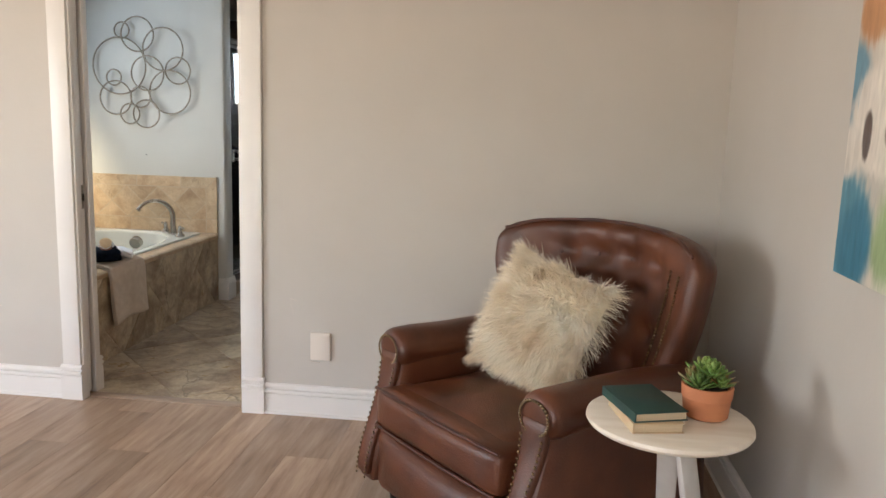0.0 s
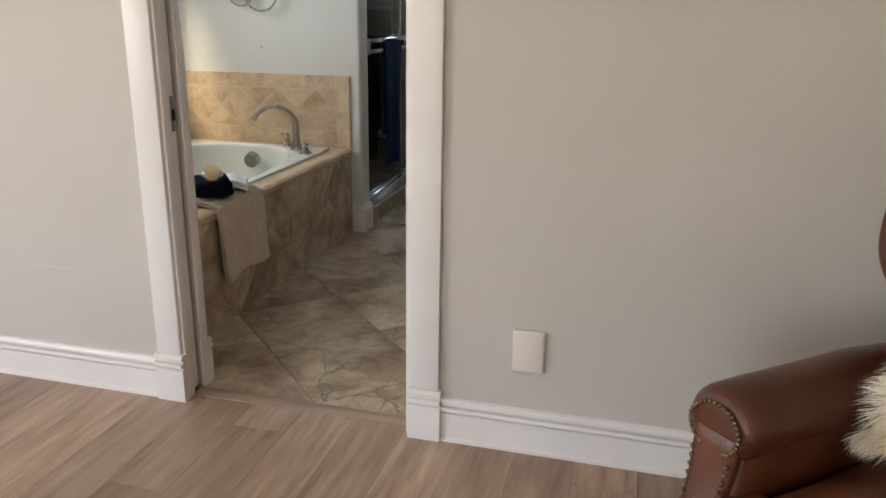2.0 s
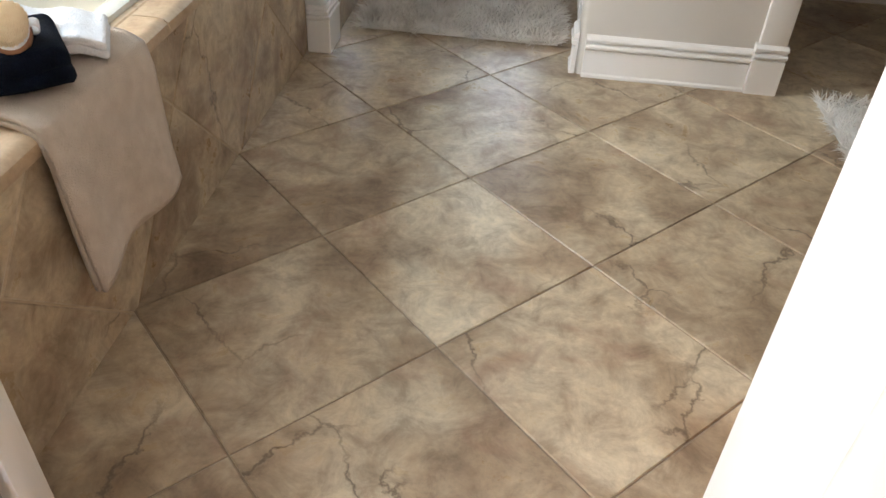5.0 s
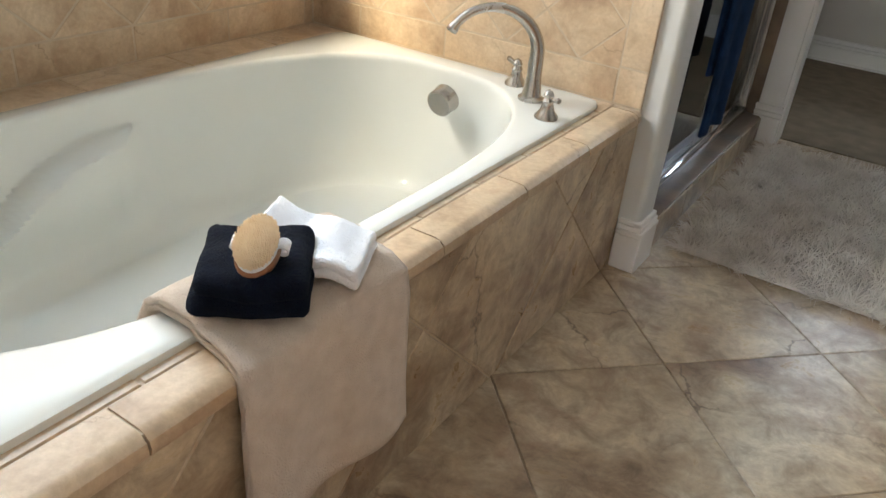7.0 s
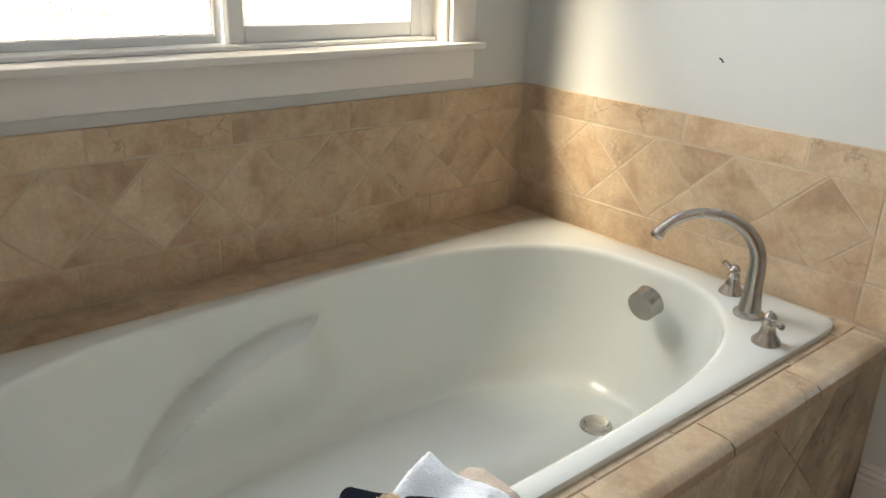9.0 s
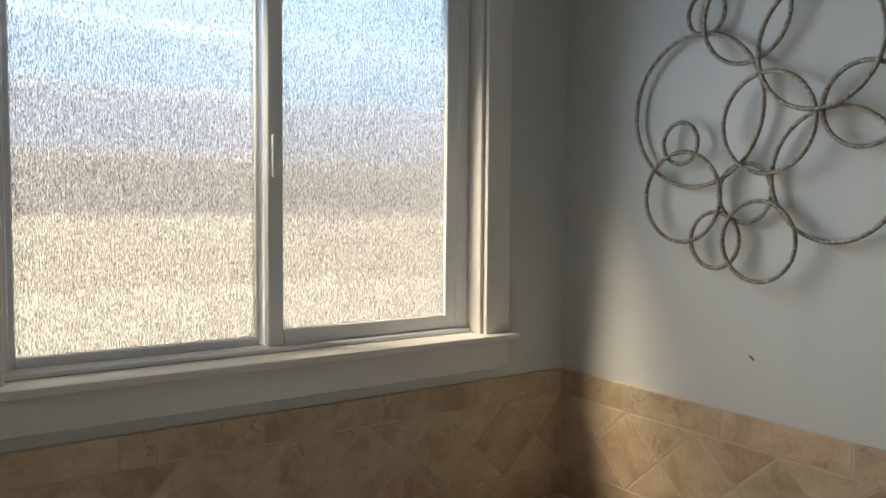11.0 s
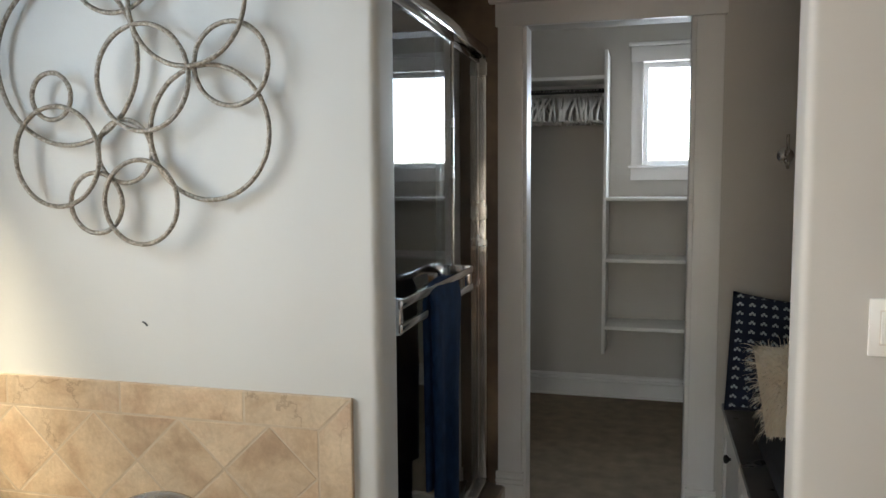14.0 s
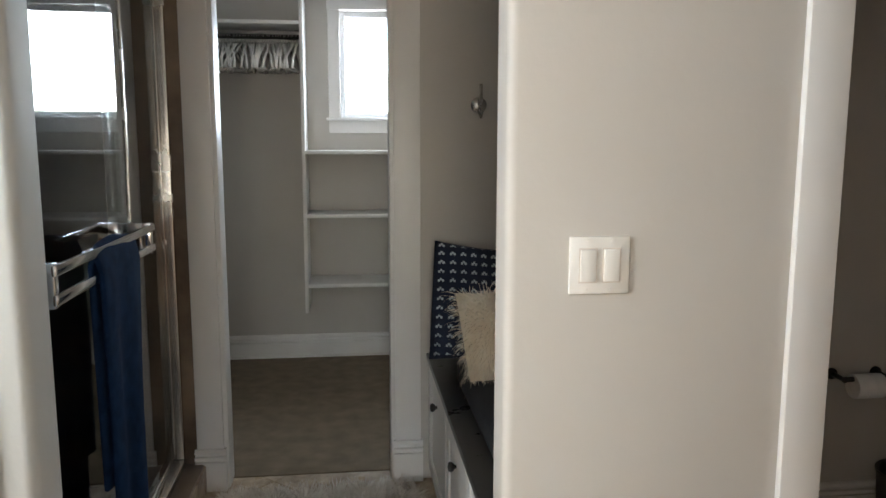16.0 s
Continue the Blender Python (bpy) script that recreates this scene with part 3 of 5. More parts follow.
setting("wall_tub_end", bm, "wall_cool", "pale grey painted wall with a rounded end beside the shower", "wall")
bm = block(0.057, 0.63, 1.995, 2.112, 0, H)
bmesh.ops.bevel(bm, geom=[e for e in bm.edges if all(v.co.x < 0.1 for v in e.verts) and abs(e.verts[0].co.z - e.verts[1].co.z) > 1], offset=0.02, segments=5, affect="EDGES", profile=0.5)
setting("wall_switch", bm, "wall", "greige painted wall with a rounded corner and a light switch", "wall")
wall("wall_toilet_front", [(1.465, 2.4, 1.995, 2.112, 0, H), (0.63, 1.465, 1.995, 2.112, DT + 0.02, H)], "wall", "greige wall over and beside the toilet room doorway")
wall("wall_alcove", [(0.54, 0.64, 2.112, 3.51, 0, H)], "wall", "greige wall between bench alcove and toilet room")
wall("wall_toilet_back", [(0.64, 2.3, 3.0, 3.1, 0, H)], "wall", "greige rear wall of the toilet room")
wall("wall_toilet_side", [(1.95, 2.05, 2.112, 3.0, 0, H)], "wall", "greige side wall of the toilet room")
CL, CR, CT = -0.729, -0.068, 2.003
wall("wall_closet_front", [(-2.09, CL, 3.51, 3.62, 0, H), (CR, 2.4, 3.51, 3.62, 0, H), (CL, CR, 3.51, 3.62, CT, H)], "wall", "grey wall with the closet doorway")
VX0, VX1, VZ0, VZ1 = -0.28, 0.335, 1.473, 2.099
wall("wall_closet_back", [(-1.7, VX0, 5.31, 5.45, 0, H), (VX1, 0.9, 5.31, 5.45, 0, H), (VX0, VX1, 5.31, 5.45, 0, VZ0 - 0.012), (VX0, VX1, 5.31, 5.45, VZ1, H)], "wall", "grey closet wall with a small window")
wall("wall_closet_left", [(-1.72, -1.6, 3.62, 5.31, 0, H)], "wall", "grey closet side wall")
wall("wall_closet_right", [(0.75, 0.87, 3.62, 5.31, 0, H)], "wall", "grey closet side wall")
wall("wall_bath_right", [(2.3, 2.42, DB, 3.51, 0, H)], "wall", "greige bathroom wall")

# baseboards
baseboard((-3.3, DY, 0), (DL - 0.104, DY, 0), (0, -1, 0))
baseboard((DR + 0.104, DY, 0), (2.187, DY, 0), (0, -1, 0))
baseboard((2.187, -5.7, 0), (2.187, DY - 0.018, 0), (-1, 0, 0))
baseboard((0.08, 1.995, 0), (0.615, 1.995, 0), (0, -1, 0))
baseboard((-1.6, 5.31, 0.004), (0.75, 5.31, 0.004), (0, -1, 0))
baseboard((0.057, 1.997, 0), (0.057, 2.112, 0), (-1, 0, 0))
baseboard((0.64, 3.0, 0), (1.95, 3.0, 0), (0, -1, 0))

PLINTH = [(0, 0), (0.028, 0), (0.028, 0.116), (0.02, 0.118), (0.02, 0.124), (0.034, 0.127), (0.036, 0.133), (0.034, 0.139), (0.02, 0.141), (0.02, 0.148), (0.03, 0.151), (0.031, 0.158), (0.022, 0.168), (0, 0.168)]


def plinth(x0, x1, y, out, parent, grow=0.0):
    prof = [(d + grow, h) for d, h in PLINTH]
    prof[0], prof[-1] = (0, 0), (0, 0.168)
    part("plinth", extrude_profile(bmesh.new(), prof, (x0, y, 0), (x1, y, 0), (0, out, 0)), "trim", parent, smooth=25)


def casing(name, x0, x1, y, out, top, label, wide=0.088, foot=0.168, head=0.11, left=True, right=True):
    """Door trim on one face of a wall: two side boards on plinths and a head board with a cap."""
    t = thing(name, ((x0 + x1) / 2, y, 0), label, "door trim", kind="structure")
    ys = sorted((y, y + out * 0.019))
    for on, a, b in ((left, x0 - wide, x0), (right, x1, x1 + wide)):
        if on:
            part("side_board", block(a, b, *ys, foot, top, bev=0.003), "trim", t)
            plinth(a - 0.008, b + 0.008, y, out, t)
    part("head_board", block(x0 - wide - 0.01, x1 + wide + 0.01, *sorted((y, y + out * 0.022)), top, top + head, bev=0.003), "trim", t)
    part("head_cap", block(x0 - wide - 0.035, x1 + wide + 0.035, *sorted((y, y + out * 0.045)), top + head, top + head + 0.03, bev=0.006), "trim", t)
    return t


casing("door_trim_bedroom", DL - 0.004, DR + 0.008, DY, -1, DT, "white painted door casing on plinth blocks")
casing("door_trim_bathroom", DL - 0.004, DR + 0.008, DB, 1, DT, "white painted door casing on plinth blocks")
casing("door_trim_closet", CL, CR, 3.51, -1, CT, "white painted closet door casing with moulded head", wide=0.1, head=0.09)
casing("door_trim_toilet", 0.713, 1.435, 1.995, -1, DT, "white painted casing of the toilet room doorway")
jamb = thing("door_jamb", (-0.26, -0.05, 0), "white split door jamb with pocket slots", "door jamb", kind="structure")
for y0, y1 in ((DY - 0.003, DY + 0.036), (DY + 0.094, DY + 0.133)):
    part("jamb_strip", block(DL - 0.02, DL + 0.004, y0, y1, 0, DT, bev=0.002), "trim", jamb)
part("jamb_board", block(DR - 0.012, DR + 0.012, DY - 0.002, DY + 0.132, 0, DT, bev=0.002), "trim", jamb)
part("head_jamb", block(DL, DR, DY - 0.002, DY + 0.132, DT, DT + 0.022), "trim", jamb)
pocket = thing("pocket_door", (DL - 0.4, DY + 0.065, 0), "white pocket door slid back into the wall", "door", kind="structure")
part("door_leaf", block(DL - 0.8, DL - 0.012, DY + 0.047, DY + 0.083, 0.012, DT - 0.01, bev=0.003), "trim", pocket)
pull = part("edge_pull", block(DL - 0.013, DL - 0.008, DY + 0.056, DY + 0.074, 0.9, 1.01, bev=0.002), "nickel", pocket, "brushed nickel edge pull")
part("finger_tab", block(DL - 0.009, DL - 0.002, DY + 0.061, DY + 0.069, 0.935, 0.97, bev=0.002), "dark_metal", pull)
for x0, x1, y0, y1, top in ((CL - 0.004, CL + 0.016, 3.508, 3.622, CT), (CR - 0.016, CR + 0.004, 3.508, 3.622, CT), (0.627, 0.716, 1.997, 2.114, DT), (1.432, 1.469, 1.997, 2.114, DT)):
    setting("door_jamb_board", block(x0, x1, y0, y1, 0, top + 0.01, bev=0.002), "trim", "white painted door jamb board", "door jamb")
setting("threshold_strip", extrude_profile(bmesh.new(), [(0, -0.01), (0, 0.004), (0.012, 0.007), (0.05, 0.007), (0.062, 0.001), (0.062, -0.01)], (DL, DY + 0.03, 0), (DR, DY + 0.03, 0), (0, 1, 0)), "strip", "grey-brown oak reducer strip in the doorway", "threshold")

# pier plinth at the tub wall's end
pier = thing("pier_base", (-0.83, 2.0, 0), "white plinth base round the end of the tub wall", "baseboard", kind="structure")
bm = bmesh.new()
for z0, z1, g in ((0, 0.118, 0.018), (0.118, 0.134, 0.021), (0.134, 0.148, 0.015), (0.148, 0.162, 0.009)):
    box(bm, -0.864, -0.8 + g, 1.985 - g, 2.112, z0, z1, bev=0.003, seg=1)
part("plinth", bm, "trim", pier)


# ---- bathroom window ----
win = thing("window_1", (-2.15, 1.0, WZ0), "white vinyl sliding window with obscure rain glass", "window", kind="structure")
for n_, p in (("side_casing", (-2.09, -2.07, WY1, WY1 + 0.088, WZ0, WZ1)), ("side_casing", (-2.09, -2.07, WY0 - 0.088, WY0, WZ0, WZ1)),
              ("head_casing", (-2.09, -2.066, WY0 - 0.095, WY1 + 0.095, WZ1, WZ1 + 0.115)), ("head_cap", (-2.09, -2.045, WY0 - 0.12, WY1 + 0.12, WZ1 + 0.115, WZ1 + 0.145)),
              ("apron", (-2.09, -2.07, WY0 - 0.088, WY1 + 0.088, WZ0 - 0.108, WZ0 - 0.018))):
    part(n_, block(*p, bev=0.004), "trim", win)
part("window_sill", block(-2.2, -2.035, WY0 - 0.11, WY1 + 0.105, WZ0 - 0.02, WZ0, bev=0.006), "trim", win)
for p in ((-2.2, -2.088, WY0, WY0 + 0.012, WZ0, WZ1), (-2.2, -2.088, WY1 - 0.012, WY1, WZ0, WZ1), (-2.2, -2.088, WY0, WY1, WZ1 - 0.012, WZ1)):
    part("reveal_board", block(*p, bev=0.002), "trim", win)


def sash(name, y0, y1, z0, z1, x, rail, parent, left_rail=None):
    lr = left_rail or rail
    bm = bmesh.new()
    for p in ((y0, y0 + lr, z0, z1), (y1 - rail, y1, z0, z1), (y0 + lr, y1 - rail, z0, z0 + rail), (y0 + lr, y1 - rail, z1 - rail, z1)):
        box(bm, x - 0.016, x + 0.016, *p, bev=0.003, seg=1)
    s = part(name, bm, "vinyl", parent)
    g = part("pane", block(x - 0.003, x + 0.003, y0 + lr - 0.004, y1 - rail + 0.004, z0 + rail - 0.004, z1 - rail + 0.004), "frosted", s, "obscure rain glass", smooth=0)
    g.visible_shadow = False
    return s


frame_bm = bmesh.new()
for p in ((WY0 + 0.012, WY0 + 0.026, WZ0, WZ1 - 0.012), (WY1 - 0.052, WY1 - 0.012, WZ0, WZ1 - 0.012), (WY0 + 0.026, WY1 - 0.052, WZ0, WZ0 + 0.014), (WY0 + 0.026, WY1 - 0.052, WZ1 - 0.028, WZ1 - 0.012)):
    box(frame_bm, -2.225, -2.15, *p, bev=0.003, seg=1)
box(frame_bm, -2.226, -2.13, WY0 + 0.012, WY1 - 0.012, WZ0, WZ0 + 0.013, bev=0.003, seg=1)
part("window_frame", frame_bm, "vinyl", win)
sash("sliding_sash", 1.006, WY1 - 0.05, WZ0 + 0.014, WZ1 - 0.026, -2.168, 0.042, win)
sash("fixed_sash", WY0 + 0.018, 1.012, WZ0 + 0.012, WZ1 - 0.03, -2.205, 0.024, win)
part("latch", block(-2.152, -2.138, 1.014, 1.032, 1.5, 1.61, bev=0.005), "vinyl", win, "white slim sash latch")

# closet window
cw = thing("window_2", (-0.07, 5.36, VZ0), "small white framed closet window", "window", kind="structure")
for n_, p in (("side_casing", (VX0 - 0.07, VX0, VZ0, VZ1)), ("side_casing", (VX1, VX1 + 0.07, VZ0, VZ1)), ("head_casing", (VX0 - 0.075, VX1 + 0.075, VZ1, VZ1 + 0.09)), ("apron", (VX0 - 0.07, VX1 + 0.07, VZ0 - 0.09, VZ0 - 0.018))):
    part(n_, block(p[0], p[1], 5.29, 5.31, p[2], p[3], bev=0.004), "trim", cw)
part("head_cap", block(VX0 - 0.09, VX1 + 0.09, 5.27, 5.31, VZ1 + 0.09, VZ1 + 0.115, bev=0.005), "trim", cw)
part("window_sill", block(VX0 - 0.085, VX1 + 0.085, 5.265, 5.4, VZ0 - 0.018, VZ0, bev=0.005), "trim", cw)
bm = bmesh.new()
for p in ((VX0, VX0 + 0.03, VZ0, VZ1), (VX1 - 0.03, VX1, VZ0, VZ1), (VX0 + 0.03, VX1 - 0.03, VZ0, VZ0 + 0.03), (VX0 + 0.03, VX1 - 0.03, VZ1 - 0.03, VZ1)):
    box(bm, p[0], p[1], 5.37, 5.41, p[2], p[3], bev=0.003, seg=1)
part("window_frame", bm, "vinyl", cw)
g = part("pane", block(VX0 + 0.026, VX1 - 0.026, 5.388, 5.392, VZ0 + 0.026, VZ1 - 0.026), "clear", cw, smooth=0)
g.visible_shadow = False

# outdoors beyond the windows
setting("ground", block(-400, 400, -400, 400, -0.6, -0.3), "dry_ground", "dry sandy ground outside", "ground")
bm = bmesh.new()
sheet(bm, lambda u, v: (-16 - 34 * v, -60 + 120 * u, -0.4 + (5.6 + 1.6 * noise.noise((u * 9, 0.3, 0))) * math.sin(v * math.pi / 2)), 60, 8)
setting("hillside", bm, "hill", "brown dry hillside in the distance", "backdrop", smooth="all")


# ---- bathtub ----
TX0, TX1, TY0, TY1, TZ = -1.93, -0.96, 0.1, 1.93, 0.51
tub = thing("bathtub", (-1.54, 1.07, 0), "cream white acrylic soaking tub sunk in a tiled deck", "bathtub")
BC = ((TX0 + TX1) / 2 + 0.02, (TY0 + TY1) / 2 + 0.01)


def superell(a, rx, ry, e):
    c, s = math.cos(a), math.sin(a)
    return rx * math.copysign(abs(c) ** (2 / e), c), ry * math.copysign(abs(s) ** (2 / e), s)


def smooth01(t):
    t = min(max(t, 0.0), 1.0)
    return t * t * (3 - 2 * t)


def tub_ring(level, n=300):
    """One closed ring of the tub's skin: outside skirt, flat rim, then the basin wall down to its floor."""
    out = []
    for i in range(n):
        a = 2 * math.pi * (i + 0.5) / n
        ox, oy = superell(a, (TX1 - TX0) / 2, (TY1 - TY0) / 2, 26)
        outer = ((TX0 + TX1) / 2 + ox, BC[1] + oy)
        ix, iy = superell(a, 0.43, *((0.81, 2.75) if math.sin(a) > 0 else (0.835, 3.1)))
        inner = (BC[0] + ix - 0.015, BC[1] + iy + 0.01)
        if level[0] == "out":
            d, z = level[1], level[2]
            out.append((outer[0] - math.copysign(d, ox) * min(1, abs(ox) / 0.4), outer[1] - math.copysign(d, oy) * min(1, abs(oy) / 0.7), z))
        else:
            s, z = level[1], level[2]
            fx, fy = superell(a, 0.31, 0.6, 2.6)
            floor = (BC[0] + fx - 0.01, BC[1] + fy + (0.12 if oy > 0 else 0.04))
            k = s ** 1.5 * 0.55 + 0.45 * smooth01(s) * s
            x, y = inner[0] + (floor[0] - inner[0]) * k, inner[1] + (floor[1] - inner[1]) * k
            # sculpted arm rests on both long sides
            yy = (1.06 - y) / 0.62
            if 0 < yy < 1.15 and level[0] == "in":
                crest = 0.43 - 0.33 * yy ** 2.2
                w = smooth01((crest - z) / 0.02) * smooth01((1.06 - y) / 0.02) * smooth01((1.15 - yy) / 0.4) * smooth01((z - 0.13) / 0.2)
                x -= math.copysign(0.075, ix) * w * min(1, abs(ix) / 0.25)
            out.append((x, y, z))
    return out


levels = [("out", 0.002, 0.4), ("out", 0.0, TZ - 0.012), ("out", 0.003, TZ - 0.003), ("out", 0.012, TZ), ("in", -0.06, TZ + 0.001), ("in", -0.03, TZ), ("in", -0.008, TZ - 0.004), ("in", 0.0, TZ - 0.014)]
levels += [("in", k / 110, TZ - 0.014 - 0.375 * math.sin(k / 110 * math.pi / 2) ** 0.85) for k in range(1, 111)]
bm = bmesh.new()
rings = []
for lv in levels:
    if lv[0] == "in" and lv[1] < 0:
        base = tub_ring(("in", 0.0, lv[2]))
        cx, cy = BC
        rings.append([bm.verts.new((cx + (p[0] - cx) * (1 - lv[1] * 0.6), cy + (p[1] - cy) * (1 - lv[1] * 0.35), lv[2])) for p in base])
    else:
        rings.append([bm.verts.new(p) for p in tub_ring(lv)])
for a, b in zip(rings, rings[1:]):
    for i in range(len(a)):
        bm.faces.new((a[i], a[(i + 1) % len(a)], b[(i + 1) % len(b)], b[i]))
hub = bm.verts.new((sum(v.co.x for v in rings[-1]) / len(rings[-1]), sum(v.co.y for v in rings[-1]) / len(rings[-1]), rings[-1][0].co.z))
for i in range(len(rings[-1])):
    bm.faces.new((rings[-1][i], rings[-1][(i + 1) % len(rings[-1])], hub))
part("basin", bm, "acrylic", tub, smooth=50)
bm = lathe(bmesh.new(), [(0.001, -0.034), (0.034, -0.034), (0.036, -0.034), (0.039, -0.0325), (0.041, -0.03), (0.041, 0.0), (0.044, 0.01), (0.02, 0.012)], (0, 0, 0), 32, "y")
bm.transform(Matrix.Translation((-1.396, 1.79, 0.437)) @ pose(0, 0, 0, 14, 0, 0))
part("overflow_cover", bm, "nickel", tub, "round brushed nickel overflow cover")
part("drain", lathe(bmesh.new(), [(0.001, 0.016), (0.03, 0.014), (0.034, 0.006), (0.042, 0.004), (0.044, -0.004)], (-1.39, 1.62, 0.125), 28), "nickel", tub, "brushed nickel drain stopper")

# tub filler
fau = thing("tub_faucet", (-1.115, 1.783, TZ), "brushed nickel gooseneck tub filler with two handles", "faucet")
F0, F1 = Vector((-1.115, 1.783, TZ)), Vector((-1.305, 1.63, TZ))
path = [F0 + Vector((0, 0, 0.0)), F0 + Vector((0, 0, 0.06)), F0 + Vector((0, 0, 0.11))]
for k in range(0, 27):
    a = math.pi * k / 30
    c = F0.lerp(F1, 0.5)
    path.append(c + (F0 - c) * math.cos(a) + Vector((0, 0, 0.125 + 0.115 * math.sin(a))))
part("spout", tube(bmesh.new(), path, lambda t: 0.021 - 0.009 * min(1, t * 1.5) + (0.003 if t > 0.95 else 0), 16), "nickel", fau, smooth="all")
part("spout_base", lathe(bmesh.new(), [(0.036, 0), (0.036, 0.008), (0.027, 0.014), (0.023, 0.04), (0.021, 0.06)], F0, 24), "nickel", fau)
for hx, hy, ang in ((-1.016, 1.682, -35), (-1.211, 1.868, 150)):
    h = part("handle_base", lathe(bmesh.new(), [(0.031, 0), (0.031, 0.007), (0.02, 0.02), (0.014, 0.04), (0.016, 0.046), (0.011, 0.056), (0.014, 0.062), (0.009, 0.072), (0.002, 0.076)], (hx, hy, TZ), 24), "nickel", fau)
    d = Vector((math.cos(radians(ang)), math.sin(radians(ang)), 0.15))
    part("lever", tube(bmesh.new(), [Vector((hx, hy, TZ + 0.055)) + d * (0.06 * k / 6 - 0.01) for k in range(7)], lambda t: 0.0055 + 0.002 * t, 10), "nickel", h, smooth="all")

# ---- towels on the tub ----
tow = thing("tan_towel", (-0.91, 0.68, 0.5), "taupe terry bath towel draped over the tub edge", "towel")


def drape(u, v, lift=0.0, spread=1.0):
    """u along the drape from inside the tub to the hem, v across it."""
    pts = [(-1.09, 0.46), (-1.065, 0.512), (-1.035, 0.524), (-0.965, 0.523), (-0.945, 0.513), (-0.89, 0.51), (-0.852, 0.496), (-0.839, 0.45), (-0.836, 0.37), (-0.833, 0.285), (-0.826, 0.2)]
    s = u * (len(pts) - 1)
    i = min(int(s), len(pts) - 2)
    f = s - i
    x, z = (pts[i][k] + (pts[i + 1][k] - pts[i][k]) * f for k in (0, 1))
    y = 0.492 + 0.36 * v * spread + 0.012 * math.sin(u * 5) - 0.018 * u * (1 - v)
    hang = smooth01((u - 0.62) / 0.38)
    x += hang * 0.012 * math.sin(v * 9 + 1.0) + lift * (0.3 + 0.7 * hang)
    z += 0.005 * math.sin(v * 7 + u * 6) * (1 - hang) + lift * (1 - hang) + hang * 0.012 * math.sin(v * 3)
    return (x, y, z)


part("outer_fold", sheet(bmesh.new(), lambda u, v: drape(u, v, 0.013), 60, 26, 0.009), "towel_tan", tow, smooth="all")
part("under_fold", sheet(bmesh.new(), lambda u, v: drape(u, v * 0.98 + 0.0, 0.0), 60, 26, 0.009), "towel_tan", tow, smooth="all")
nav = thing("navy_towel", (-0.964, 0.62, 0.532), "folded navy terry towel lying on the tan towel", "towel", turn=40)
for k, (sx, sy, dz, tall) in enumerate(((0.17, 0.185, 0.0, 0.036), (0.16, 0.175, 0.026, 0.038))):
    bm = bmesh.new()
    for v in soft(bm, (0.003 * k, 0, 0.017 + dz), (sx, sy, tall), 0.016, 30, (0.004, 0.004, 0.004)):
        v.co.z += 0.007 * noise.noise(v.co * 17) * (0.4 + 0.6 * k) + 0.0014 * noise.noise(v.co * 160)
        v.co.x += 0.006 * noise.noise(v.co * 13 + Vector((3, 1, 0)))
        v.co.y += 0.006 * noise.noise(v.co * 13 + Vector((1, 8, 0)))
    part("fold", bm, "towel_navy", nav, local=True, smooth="all")
whi = thing("white_washcloth", (-0.962, 0.735, 0.534), "folded white terry washcloth over the navy towel", "washcloth", turn=26)
for k, (lift, sx, dx) in enumerate(((0.0, 0.18, 0.0), (0.016, 0.17, 0.004))):
    bm = bmesh.new()
    for v in soft(bm, (0.008 + dx, 0, 0.014 + lift), (sx, 0.145, 0.018), 0.0085, 60, (0, 0, 0.002)):
        x, y = v.co.x, v.co.y
        band = smooth01((0.012 - abs(x + 0.035)) / 0.004)
        v.co.z += 0.036 * smooth01((-x) / 0.1) + 0.007 * noise.noise(Vector((x, y, 0)) * 19) + (1 - band) * 0.0016 * noise.noise(v.co * 190) - 0.014 * smooth01((x - 0.04) / 0.07)
        v.co.z += band * 0.0011 * math.sin(x * 2 * math.pi / 0.006)
        v.co.y += 0.007 * noise.noise(Vector((x * 17, 2, k))) + 0.01 * smooth01((-x - 0.02) / 0.08)
    part("fold", bm, "towel_white", whi, local=True, smooth="all")

bru = thing("bath_brush", (-0.93, 0.607, 0.606), "wooden bath brush with pale tan bristles and a cotton strap", "brush")
away = Vector((-0.73 + 0.2, 0.68 + 0.22, 0)).normalized()
up = (Vector((0, 0, 1)) - away * math.tan(radians(20))).normalized()
side = away.cross(up).normalized()
fwd = up.cross(side)
bm_turn = Matrix((side, fwd, up)).transposed().to_4x4()
bru.matrix_world = HOME[bru] = Matrix.Translation((-0.937, 0.604, 0.608)) @ bm_turn
bm = bmesh.new()
for v in soft(bm, (0, 0, 0.002), (0.064, 0.1, 0.016), 0.0075, 16):
    a = math.atan2(v.co.y / 0.05, v.co.x / 0.032)
    k = max(abs(v.co.x) / 0.032, abs(v.co.y) / 0.05)
    r = math.hypot(v.co.x / 0.032, v.co.y / 0.05)
    if r > 1e-6:
        v.co.xy *= k / r
part("back", bm, "brown_wood", bru, "warm brown wooden brush back", local=True, smooth="all")
bm = bmesh.new()
for v in soft(bm, (0, 0, 0.012), (0.058, 0.092, 0.008), 0.002, 12):
    k = max(abs(v.co.x) / 0.029, abs(v.co.y) / 0.046)
    r = math.hypot(v.co.x / 0.029, v.co.y / 0.046)
    if r > 1e-6:
        v.co.xy *= k / r
part("bristle_base", bm, "towel_white", bru, "pale pad under the bristles", local=True, smooth="all")
bm = bmesh.new()
rnd = random.Random(5)
